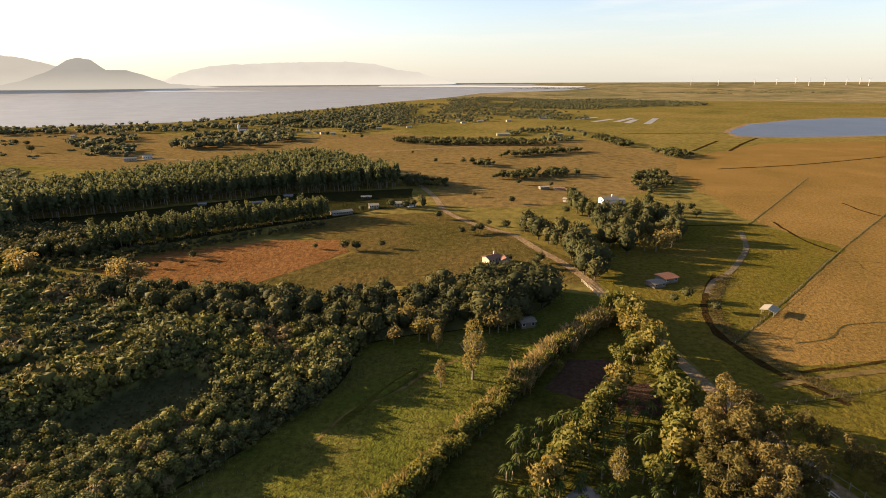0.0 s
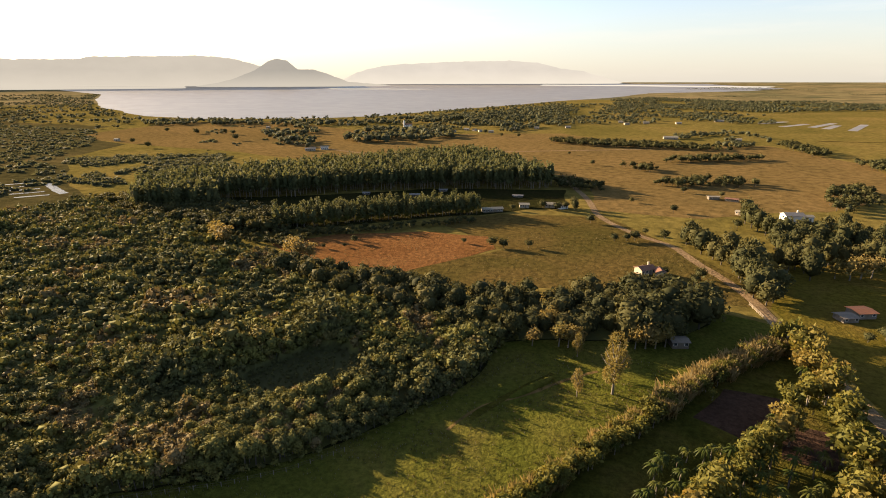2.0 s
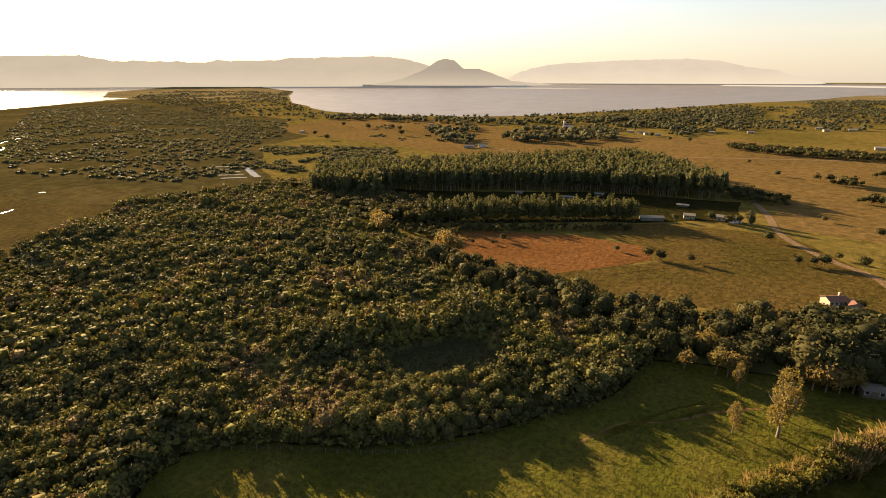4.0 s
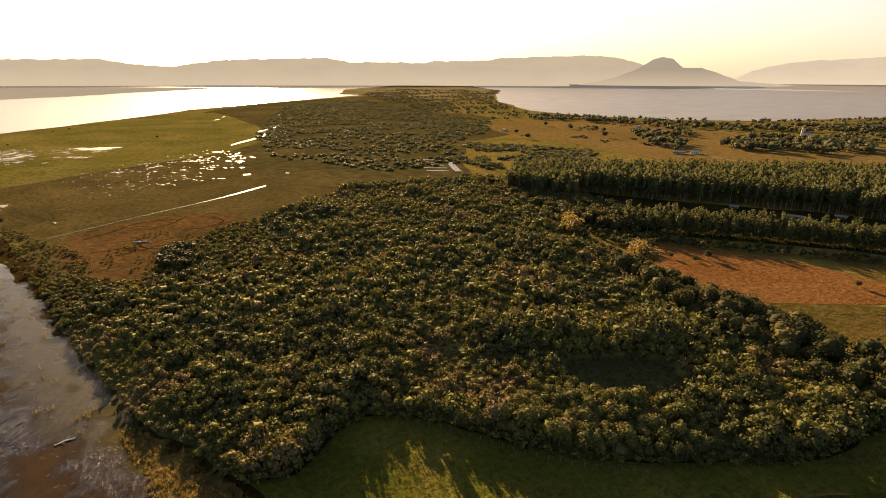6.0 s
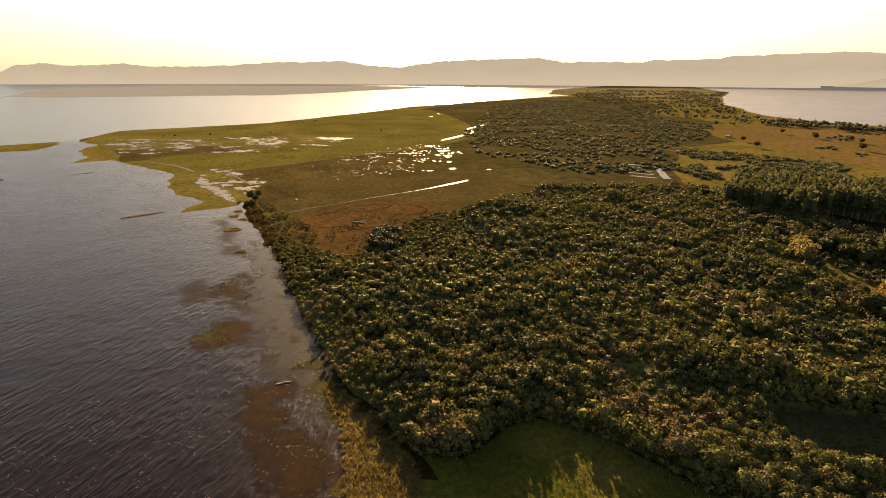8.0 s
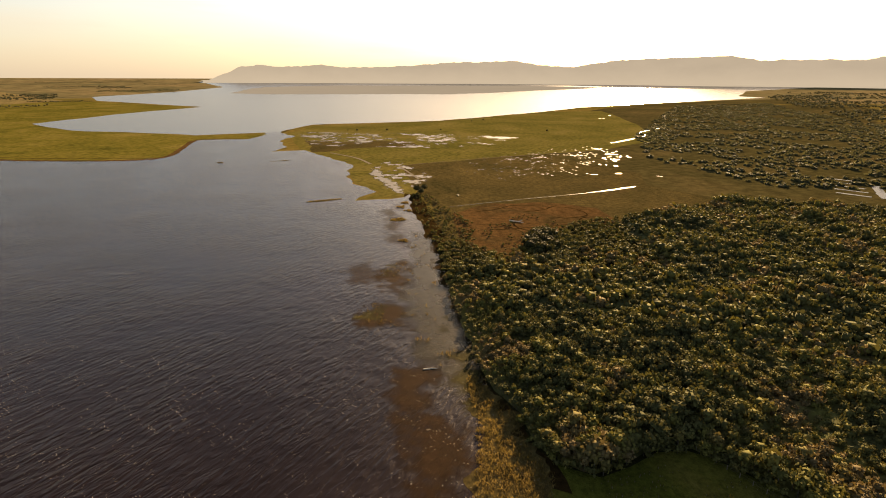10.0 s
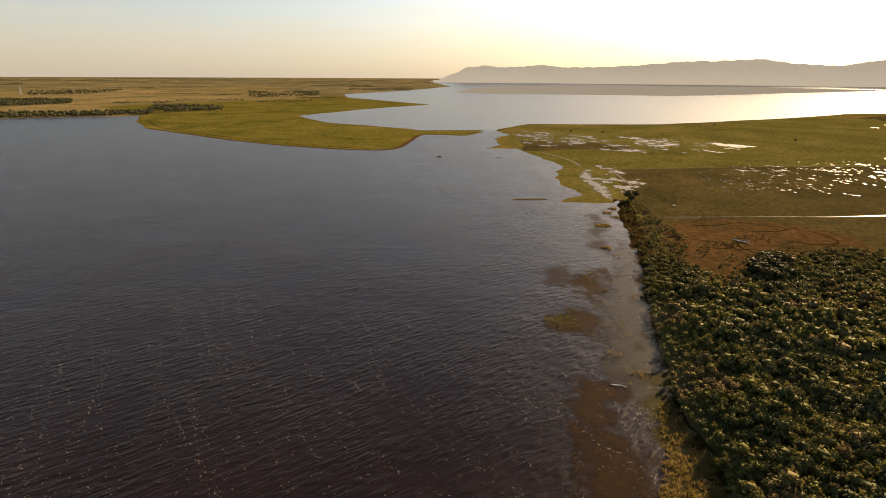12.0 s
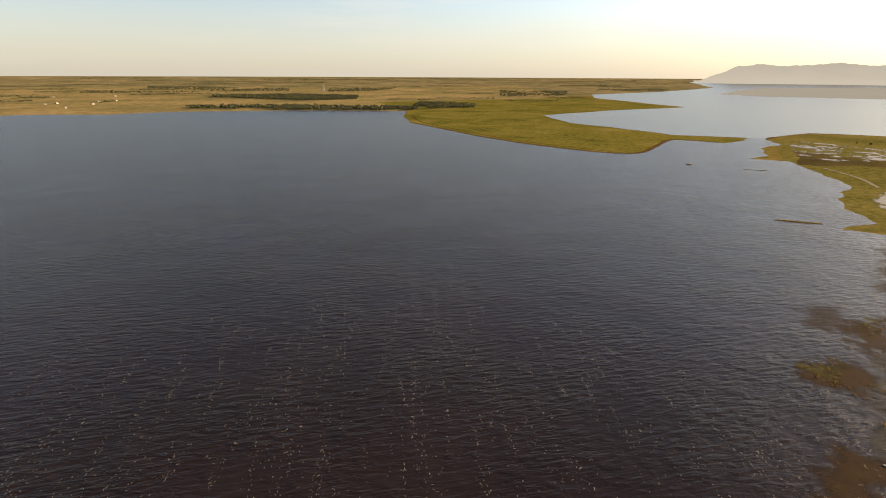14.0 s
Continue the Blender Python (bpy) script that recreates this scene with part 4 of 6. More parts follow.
PLANTATION = [(-262, 262), (-230, 285), (-255, 297), (-236, 315), (-210, 329), (-170, 361), (-118, 384), (-58, 402), (-29, 412), (-45, 440), (-74, 483), (-128, 541), (-187, 487), (-253, 407), (-315, 335), (-318, 300), (-290, 262)]
wood("plantation", PLANTATION, 4.9, EUC_MASS, "tall dense eucalyptus plantation with slim pale trunks", (0.85, 1.1), 7, (0.2, 1.0), "plantation")
wood("plantation_edge", [(-29, 412), (-45, 440), (-20, 445), (4, 420), (2, 402)], 5, WOOD_MASS, "low dark trees at the plantation's end", (0.5, 0.9), 8)
wood("copse", [(-265, 252), (-337, 274), (-288, 335), (-262, 300), (-180, 262), (-205, 236)], 6, WOOD_MASS, "dark mixed copse below the plantation", (0.6, 1.0), 9)
HEDGEROWS = [
    [(-72, 729), (-18, 694), (47, 686), (133, 683), (135, 720), (53, 745), (-20, 750), (-68, 755)],
    [(54, 568), (109, 589), (160, 616), (158, 632), (112, 625), (67, 590)],
    [(17, 526), (46, 507), (53, 517), (44, 532), (21, 542)],
    [(41, 444), (68, 438), (115, 459), (123, 474), (87, 480), (48, 460)],
    [(143, 395), (148, 373), (179, 411), (192, 450), (178, 470), (156, 441)],
    [(234, 615), (240, 559), (274, 575), (262, 620)],
    [(206, 769), (218, 657), (239, 656), (233, 790)],
]
for i, line in enumerate(HEDGEROWS):
    wood("hedgerow", line, 6.2, WOOD_MASS, "dark rounded trees in a strip across the pasture", (0.55, 0.95), 20 + i)
VILLAGE_WOODS = [
    ([(-214, 1118), (-89, 1012), (17, 1061), (132, 1099), (302, 1138), (349, 1375), (181, 1519), (35, 1938), (-165, 1759), (-240, 1415)], 13, -0.1, 90),
    ([(28, 1692), (396, 1503), (618, 1643), (813, 1698), (887, 1854), (738, 2282), (487, 2199), (186, 2554), (14, 2252)], 16, -0.2, 160),
    ([(-341, 850), (-217, 800), (-127, 841), (-147, 977), (-281, 1022), (-375, 988)], 9, 0.08, 50),
    ([(74, 760), (150, 690), (216, 809), (215, 960), (107, 888)], 9, 0.08, 50),
    ([(-274, 926), (-167, 978), (-97, 1112), (-194, 1298), (-272, 1170)], 11, 0.08, 60),
]
LAKE_WOODS = [
    ([(-971, 978), (-696, 960), (-607, 1030), (-489, 1066), (-356, 1359), (-127, 1891), (-147, 2062), (-387, 1452), (-516, 1136), (-728, 988)], 15, -0.02, 60),
    ([(-2379, 1229), (-1127, 766), (-790, 718), (-949, 936), (-1492, 1300), (-2040, 1780), (-2450, 2180), (-3000, 1679)], 22, -0.05, 160),
]
PLAIN_WOODS = [
    ([(-567, 186), (-421, 235), (-405, 330), (-560, 420), (-640, 540), (-800, 700), (-1479, 850), (-1900, 1000), (-1700, 620), (-1187, 400), (-800, 240)], 10.5, -0.22, 70),
    ([(-462, 338), (-372, 322), (-350, 380), (-367, 456), (-407, 507), (-512, 464), (-560, 419)], 5.5, -0.12, 40),
    ([(-450, 520), (-380, 640), (-520, 760), (-640, 900), (-700, 880), (-560, 640)], 12, 0.3, 40),
]
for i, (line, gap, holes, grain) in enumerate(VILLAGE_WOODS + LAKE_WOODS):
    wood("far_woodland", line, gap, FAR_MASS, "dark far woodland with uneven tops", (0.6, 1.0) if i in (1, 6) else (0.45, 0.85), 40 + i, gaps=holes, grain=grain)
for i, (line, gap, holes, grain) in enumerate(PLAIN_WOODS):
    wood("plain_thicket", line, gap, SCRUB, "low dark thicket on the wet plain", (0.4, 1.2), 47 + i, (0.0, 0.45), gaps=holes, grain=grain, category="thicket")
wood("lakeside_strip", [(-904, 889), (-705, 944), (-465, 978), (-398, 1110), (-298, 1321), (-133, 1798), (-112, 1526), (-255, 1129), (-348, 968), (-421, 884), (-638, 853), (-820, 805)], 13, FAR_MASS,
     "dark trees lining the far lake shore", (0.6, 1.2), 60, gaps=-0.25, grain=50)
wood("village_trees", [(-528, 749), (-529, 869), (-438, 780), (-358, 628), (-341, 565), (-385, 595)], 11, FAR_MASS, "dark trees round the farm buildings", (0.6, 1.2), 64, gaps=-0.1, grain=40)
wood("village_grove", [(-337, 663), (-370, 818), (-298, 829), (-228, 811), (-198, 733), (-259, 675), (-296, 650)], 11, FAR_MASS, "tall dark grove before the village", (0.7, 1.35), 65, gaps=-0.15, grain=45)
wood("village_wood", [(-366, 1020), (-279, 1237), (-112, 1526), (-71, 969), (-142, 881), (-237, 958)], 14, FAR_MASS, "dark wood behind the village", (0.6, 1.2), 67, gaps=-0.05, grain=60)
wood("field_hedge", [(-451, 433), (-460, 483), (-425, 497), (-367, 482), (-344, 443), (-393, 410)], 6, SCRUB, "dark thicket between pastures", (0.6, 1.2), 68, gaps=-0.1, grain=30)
# lowest leaf tones put the copse's dense shade into its colour
wood("marsh_copse", [(-250, 27), (-237, 33), (-240, 42), (-262, 46), (-277, 40), (-267, 31)], 3.6, WOOD_MASS, "dark rounded copse at the rusty marsh's edge", (0.6, 0.85), 73, (0.0, 0.2), "copse")
wood("shaded_wood", [(-284, 265), (-256, 280), (-221, 288), (-179, 272), (-166, 238), (-204, 237), (-263, 244)], 5, WOOD_MASS, "dark wood in the plantation's shade", (0.6, 1.05), 69)
wood("row_scrub", [(-198, 236), (-168, 252), (-154, 251), (-129, 262), (-104, 282), (-69, 303), (-67, 294), (-100, 271), (-124, 252), (-146, 238), (-134, 216), (-165, 222)], 3.4, WOOD_MASS, "low dark scrub before the young eucalyptus", (0.22, 0.5), 72)


def trails(name, poly, count, length, heading, material, label, width, z, seed):
    """Winding paths that grazing cattle have worn."""
    rng = np.random.default_rng(seed)
    xs, ys = [p[0] for p in poly], [p[1] for p in poly]
    made = 0
    while made < count:
        x, y = rng.uniform(min(xs), max(xs)), rng.uniform(min(ys), max(ys))
        a, line = radians(heading) + rng.normal() * 0.5, []
        for k in range(int(length * rng.uniform(0.5, 1.2) / 6)):
            if not inside(np.array([(x, y)]), poly)[0]:
                break
            line.append((x, y))
            a += rng.normal() * 0.32
            x, y = x + 6 * math.cos(a), y + 6 * math.sin(a)
        if len(line) > 4:
            ribbon(name, line, width * rng.uniform(0.7, 1.3), z + 0.0015 * made, material, label, "track", 0.25)
            made += 1


trails("cattle_trail", [(100, 152), (136, 186), (200, 246), (300, 300), (330, 240), (240, 168), (130, 145)], 16, 70, 35, MARSH_BROWN, "thin dark cattle trail worn into dry grass", 0.55, 0.086, 5)
trails("cattle_trail", [(-262, 0), (-316, -6), (-342, 14), (-348, 48), (-336, 78), (-302, 82), (-266, 50)], 9, 60, 110, REED_BED, "dark wet cattle trail through rusty marsh grass", 0.8, 0.096, 6)

# ---- single trees, groves and hedges ----
GOLD_SHRUB = Template("garden_tree", [broadleaf(s, 6.0, 2.4, 210, 0.38, 10, 1.0, 3, 0.55, ruffle=1.0) for s in (101, 102, 103)], BARK_PALE,
                      foliage("yellow_green_leaves", [(0.0, (0.0806, 0.0846, 0.0202)), (0.5, (0.1209, 0.1128, 0.0282)), (1.0, (0.1773, 0.1370, 0.0403))], 0.4))
TUSSOCK = Template("tussock", [cane(s, 0.7, 0.6, 8, 3) for s in (111, 112, 113)], BARK_PALE,
                   foliage("tussock_grass", [(0.0, (0.0496, 0.0527, 0.0124)), (0.5, (0.0868, 0.0744, 0.0217)), (1.0, (0.1364, 0.0930, 0.0341))], 0.35, 0.8))
REEDS = Template("reed", [cane(s, 1.4, 1.5, 12, 3) for s in (121, 122, 123)], BARK_PALE, LEAF_REED)
SHRUB_MASS = Template("shrub", [broadleaf(s, 3.0, 1.9, 44, 0.5, 6, 0.75, 0, 0.66, (-1, 1)) for s in (131, 132, 133)], BARK, LEAF_FOREST)

FIELD_SPOTS = [(-118, 238, 0.55), (-129, 225, 0.35), (-120, 230, 0.3), (-49, 251, 0.75), (-43, 250, 0.7), (-31, 254, 0.6), (-3, 312, 0.75), (10, 278, 0.6), (20, 282, 0.75), (16, 280, 0.6), (35, 288, 0.75), (-8, 541, 0.7), (-35, 612, 0.5), (-52, 331, 0.6), (76, 322, 0.75), (22, 376, 0.5), (46, 353, 0.7), (140, 683, 0.9), (156, 328, 0.8), (153, 313, 0.8), (44, 230, 0.7), (41, 224, 0.6), (-64, 253, 0.4), (-545, 706, 1)]
PLAIN_SPOTS = [(-538, 840, 1), (-176, 825, 0.9), (-143, 783, 0.8), (-118, 782, 0.8), (-673, 710, 1.1), (-612, 704, 1.2), (-605, 698, 1), (-568, 716, 1.1), (-598, 569, 1), (-489, 637, 1.2), (-540, 535, 1.1), (-375, -37, 0.95), (-381, -33, 0.8), (-370, -34, 0.7), (-24, 338, 0.8), (-34, 342, 0.8), (98, 176, 0.5), (92, 187, 0.7), (86, 184, 0.5), (30, 232, 0.5), (-20, 345, 0.7), (26, 296, 0.5), (60, 420, 0.7), (84, 412, 0.6), (88, 262, 0.7)]


def plant_single():
    rng = np.random.default_rng(77)
    for x, y, k in FIELD_SPOTS + PLAIN_SPOTS:
        FIELD_TREE.thing(x, y, 0.05, k * 1.1, rng.uniform(0, 360), int(rng.integers(0, 3)), rng.uniform(0, 1), "dark rounded tree alone in open grassland", group="lone trees")
    for x, y in ((-822, -187), (-818, -172), (-828, -128), (-842, -46), (-1021, 2), (-843, 118), (-1051, 24)):
        FIELD_TREE.thing(x, y, 0.05, rng.uniform(0.35, 0.6), rng.uniform(0, 360), int(rng.integers(0, 3)), rng.uniform(0, 0.6), "dark shrub standing alone in the marsh", "shrub", "marsh shrubs")
    groves = (([(77, 328), (88, 300), (78, 252), (80, 235), (96, 237), (111, 240), (126, 272), (138, 305), (132, 334), (112, 328), (100, 342), (84, 345)], 3, 0.75, 1.2), ([(50, 274), (56, 252), (63, 236), (69, 236), (66, 256), (58, 284)], 4, 0.9, 1.25),
              ([(-15, 352), (-20, 340), (-5, 338), (-2, 352)], 5, 0.6, 0.9), 
              ([(39, 270), (36, 286), (28, 300), (33, 272)], 9, 0.5, 0.8))
    for poly, seed, low, high in groves:
        for x, y in scatter(poly, 8.6, seed):
            if (90 < x < 122 and y > 316) or (x > 90 and y < 257):
                continue
            BELT_TREE.thing(x, y, 0.05, rng.uniform(low, high), rng.uniform(0, 360), int(rng.integers(0, 4)), rng.uniform(0.2, 1), "spreading broadleaf tree in the farm grove", group="farm trees", squash=rng.uniform(1.1, 1.45))
    roadside = [(44, 284), (47, 276), (50, 268), (53, 260), (55, 253), (58, 245), (60, 238), (61, 231), (62, 224), (64, 217)]
    for i, (x, y) in enumerate(roadside * 2):
        shift = 4.5 * (i // len(roadside))
        BELT_TREE.thing(x + shift + rng.normal(), y + shift * 0.4 + rng.normal(), 0.05, rng.uniform(0.95, 1.35), rng.uniform(0, 360), int(rng.integers(0, 4)), rng.uniform(0.2, 1), "full broadleaf tree along the dirt road", group="roadside broadleaf trees", squash=rng.uniform(0.9, 1.25))
    for x, y, k in ((63, 208, 1.1), (66, 211, 1.0), (60, 214, 1.2)):
        BELT_TREE.thing(x, y, 0.05, k, rng.uniform(0, 360), int(rng.integers(0, 4)), rng.uniform(0.2, 1), "full broadleaf tree along the dirt road", group="roadside broadleaf trees")
    for x, y, k in ((57, 171, 1.25), (61, 172, 1.3), (65, 168, 1.35), (64, 161, 1.3), (61, 166, 1.2)):
        GOLD_SHRUB.thing(x, y, 0.05, k, rng.uniform(0, 360), int(rng.integers(0, 3)), rng.uniform(0.2, 1), "sunlit yellow-green garden tree in a row", "tree", "garden trees", squash=1.4)
    line = [(-170, 250), (-146, 268), (-122, 286), (-96, 303), (-72, 316)]
    for row in range(4):
        for k in range(26):
            t = k / 25 * 3.999
            i = int(t)
            a, b = line[i], line[i + 1]
            x, y = a[0] + (b[0] - a[0]) * (t - i), a[1] + (b[1] - a[1]) * (t - i)
            EUC_TREE.thing(x - row * 2.8 + rng.uniform(-1, 1), y + row * 3.6 + rng.uniform(-1, 1), 0.07, rng.uniform(0.85, 1.25), rng.uniform(0, 360), int(rng.integers(0, 3)), rng.uniform(0.3, 1),
                           "slim young eucalyptus in a planted row", group="young eucalyptus")
    for k in range(120):
        t = k / 119 * 3.999
        i = int(t)
        a, b = line[i], line[i + 1]
        x, y = a[0] + (b[0] - a[0]) * (t - i), a[1] + (b[1] - a[1]) * (t - i)
        q = rng.uniform(-1, 10)
        GOLD_SHRUB.thing(x - q * 0.6, y + q * 0.8, 0.07, rng.uniform(0.5, 0.9), rng.uniform(0, 360), int(rng.integers(0, 3)), rng.uniform(0, 0.4), "bushy undergrowth between young eucalyptus trees", "shrub", "undergrowth shrubs")
    # hedge of tall cane that edges the garden
    hedge = [(-14, 80), (-2, 97), (14, 119), (31, 143), (46, 160), (59, 171)]
    for k in range(170):
        t = k / 170 * 4.999
        i = int(t)
        a, b = hedge[i], hedge[i + 1]
        x, y = a[0] + (b[0] - a[0]) * (t - i), a[1] + (b[1] - a[1]) * (t - i)
        off = rng.normal() * 1.1
        CANE.thing(x + off * 0.8, y - off * 0.6, 0.05, rng.uniform(0.5, 0.8) + (0.25 if k > 75 else 0), rng.uniform(0, 360), int(rng.integers(0, 3)), rng.uniform(0.1, 0.6) + (0.3 if k > 75 else 0), "tall straw-coloured cane in a garden hedge", "cane", "hedge canes")
        if k % 3 == 1 and k < 90:
            PALM.thing(x + 1.2 + rng.normal(), y - 1.0 + rng.normal(), 0.05, rng.uniform(0.5, 0.8), rng.uniform(0, 360), int(rng.integers(0, 3)), rng.uniform(0.2, 1), "small palm growing in the cane hedge", "palm", "hedge palms")
        if k % 4:
            GOLD_SHRUB.thing(x + 0.6 + rng.normal() * 1.2, y - 0.8 + rng.normal() * 1.2, 0.05, rng.uniform(0.5, 0.95), rng.uniform(0, 360), int(rng.integers(0, 3)), rng.uniform(0, 0.6),
                             "yellow-green garden shrub along the cane hedge", "shrub", "hedge shrubs")
    for line, count in (([(62, 166), (60, 146), (47, 127), (38, 112), (28, 99), (18, 86)], 76), ([(62, 166), (62, 146), (60, 127), (58, 115), (53, 100), (44, 86)], 40)):
        for k in range(count):
            t = k / count * 4.999
            i = int(t)
            a, b = line[i], line[i + 1]
            x, y = a[0] + (b[0] - a[0]) * (t - i), a[1] + (b[1] - a[1]) * (t - i)
            if k % 5 in (1, 3):
                PALM.thing(x + rng.normal() * 1.6, y + rng.normal() * 1.6, 0.05, rng.uniform(0.6, 1.0), rng.uniform(0, 360), int(rng.integers(0, 3)), rng.uniform(0.1, 0.7), "tall sunlit palm in the garden rows", "palm", "garden row palms")
                continue
            GOLD_SHRUB.thing(x + rng.normal() * 1.1, y + rng.normal() * 1.3, 0.05, rng.uniform(0.75, 1.45) + (0.35 if k < 10 or count == 40 else 0), rng.uniform(0, 360), int(rng.integers(0, 3)), rng.uniform(0.2, 1),
                             "sunlit yellow-green garden tree in a row", "tree", "garden trees")
    garden = [(22, 112), (34, 116), (44, 122), (50, 118), (62, 118), (60, 96), (52, 84), (30, 80), (8, 80), (12, 92)]
    for x, y in scatter(garden, 4.0, 9, 0.5):
        PALM.thing(x, y, 0.05, rng.uniform(0.55, 1.0), rng.uniform(0, 360), int(rng.integers(0, 3)), rng.uniform(0, 1), "green palm with arching fronds in the garden", "palm", "garden palms")
    for x, y, k in ((64, 103, 1.0), (60, 96, 0.9), (67, 94, 0.85), (56, 91, 0.75), (70, 86, 0.75), (62, 86, 0.8), (54, 83, 0.75), (61, 79, 0.8), (84, 100, 0.42), (87, 94, 0.48), (90, 88, 0.5), (85, 107, 0.36), (93, 82, 0.5)):
        GOLD_TREE.thing(x, y, 0.05, k * 1.4, rng.uniform(0, 360), int(rng.integers(0, 2)), rng.uniform(0.3, 0.9), "tall feathery golden-brown tree beside the dirt road", group="roadside trees", squash=0.9)
    for x, y, k in ((35, 88, 0.95), (8, 131, 1.62), (-1, 127, 0.75), (8, 140, 0.8), (-2, 149, 0.7)):
        BARE.thing(x, y, 0.05, k, rng.uniform(0, 360), int(rng.integers(0, 2)), rng.uniform(0.2, 0.8), "nearly leafless pale tree in the meadow", group="bare trees", squash=1.25)
    for x, y, k in ((18, 160, 1.35), (21, 161, 1.25), (15, 159, 1.1), (24, 163, 1.15), (-5, 154, 1.15), (-8, 154, 1.2), (-16, 152, 1.0), (-2, 155, 1.0), (103, 246, 1.6), (108, 249, 1.5), (113, 252, 1.5), (98, 247, 1.3), (-177, 213, 1.7), (-183, 217, 1.6), (-131, 206, 1.6), (-137, 209, 1.5), (-125, 205, 1.4), (-189, 221, 1.6), (-12, 163, 1.3)):
        BAMBOO.thing(x, y, 0.1, k * 1.15, rng.uniform(0, 360), int(rng.integers(0, 3)), rng.uniform(0.5, 1), "tall pale bamboo clump among dark trees", "bamboo", "bamboo clumps")


plant_single()


def tufts(name, poly, count, template, label, size, tone, seed, z=0.06, patchy=0.0, category="grass"):
    rng = np.random.default_rng(seed)
    xs, ys = [p[0] for p in poly], [p[1] for p in poly]
    pts = np.stack([rng.uniform(min(xs), max(xs), count), rng.uniform(min(ys), max(ys), count)], 1)
    pts = pts[inside(pts, poly)]
    if patchy:
        pts = pts[sway(pts, 14, seed) + rng.uniform(-0.3, 0.3, len(pts)) > patchy - 0.3]
    template.mass(name, pts, z, rng.uniform(*size, len(pts)), rng.uniform(*tone, len(pts)), label, category, seed=seed)


MEADOW = [(-62, 12), (-90, 26), (-95, 36), (-100, 50), (-86, 66), (-60, 83), (-50, 94), (-32, 119), (-26, 141), (-16, 147), (14, 152), (40, 152), (30, 138), (10, 112), (-4, 92), (-14, 76), (-20, 20)]
tufts("meadow_tussocks", MEADOW, 10500, TUSSOCK, "coarse grass tussocks dotting the green meadow", (0.5, 1.2), (0.0, 0.5), 1, patchy=0.1)
tufts("plain_tussocks", [(197, 250), (136, 192), (92, 151), (95, 137), (128, 139), (240, 160), (330, 230), (330, 420), (230, 400)], 4500, TUSSOCK, "rough brown tussocks on the grazed plain", (0.4, 1.0), (0.5, 1.0), 2, patchy=0.2)
tufts("pasture_tussocks", [(95, 137), (90, 120), (84, 100), (95, 70), (200, 90), (240, 150), (128, 139)], 3500, TUSSOCK, "small tussocks in the green pasture", (0.4, 0.9), (0.2, 0.8), 3, patchy=0.2)
tufts("field_tussocks", [(-150, 224), (-91, 266), (-55, 268), (-20, 300), (30, 280), (55, 232), (20, 214), (-78, 207), (-120, 208)], 3000, TUSSOCK, "low tussocks in the pasture and stubble", (0.4, 0.9), (0.4, 1.0), 4, patchy=0.3)
tufts("ditch_reeds", [(124, 214), (109, 194), (101, 177), (97, 163), (97, 153), (99, 144), (101, 137), (109, 121), (106, 118), (97, 134), (94, 144), (92, 153), (92, 163), (96, 177), (104.5, 194), (118, 214)], 3500, REEDS, "dark reeds growing along the bend ditch", (0.25, 0.7), (0.0, 0.35), 5, category="reeds")
SHORE = [(-246, 3), (-256, -17), (-300, -29), (-368, -40), (-378, -32), (-330, -14), (-290, 4)]
wood("shore_shrubs", SHORE, 2.5, SHRUB_MASS, "low brown-green scrub along the lake shore", (0.2, 0.6), 61, (0.3, 1.0), "shrubs", -0.12, 9)
wood("marsh_thicket", [(-262, 30), (-272, 52), (-250, 62), (-232, 44), (-238, 28)], 3.4, SHRUB_MASS, "dark thicket standing in the marsh", (0.7, 1.3), 66, (0.0, 0.4), "shrubs")
wood("rust_shrubs", [(-232, 20), (-256, -2), (-300, -6), (-320, 30), (-300, 60), (-262, 46)], 4.0, SHRUB_MASS, "small shrubs dotting the rust-brown marsh", (0.15, 0.45), 76, (0.2, 1.0), "shrubs", 0.05, 14)
wood("scrub_belt", [(-196, -8), (-252, -15), (-262, -4), (-240, 14), (-262, 36), (-300, 62), (-330, 124), (-300, 128), (-250, 70), (-205, 30)], 2.3, SHRUB_MASS, "low brown-green scrub between forest and marsh", (0.25, 0.75), 74, (0.2, 1.0), "shrubs", -0.25, 12)
wood("marsh_shrubs", [(-235, 25), (-275, 35), (-300, 62), (-330, 120), (-300, 118), (-262, 60)], 5.0, SHRUB_MASS, "scattered shrubs where forest meets marsh", (0.35, 0.95), 62, (0.0, 0.8), "shrubs")
wood("forest_skirt", [(-112, 13), (-103, 14.5), (-95, 21), (-92, 29), (-96, 36.5), (-101, 43.5), (-102, 50), (-97, 57.5), (-88.5, 64.5), (-80, 69.5), (-70, 74.8), (-60, 82), (-62, 85), (-71, 78), (-80, 73), (-89, 68), (-99, 60), (-105.5, 51), (-104, 43),
                      (-98, 35), (-95, 29), (-98, 23), (-105, 18), (-112, 16)], 2.0, SHRUB_MASS, "low shrubs at the foot of the forest edge", (0.35, 0.8), 63, (0.1, 0.9), "shrubs")
wood("forest_hem", [(-60, 82), (-51, 92), (-42.5, 104.5), (-32, 119), (-27.5, 132), (-26.5, 141), (-24, 151), (-11, 158), (-13, 160), (-27, 153), (-29.5, 141), (-30.5, 132), (-35, 120), (-45.5, 106), (-54, 94), (-62, 85)], 1.9, SHRUB_MASS,
     "low bushes hiding the trunks at the forest edge", (0.3, 0.65), 73, (0.1, 0.9), "shrubs")

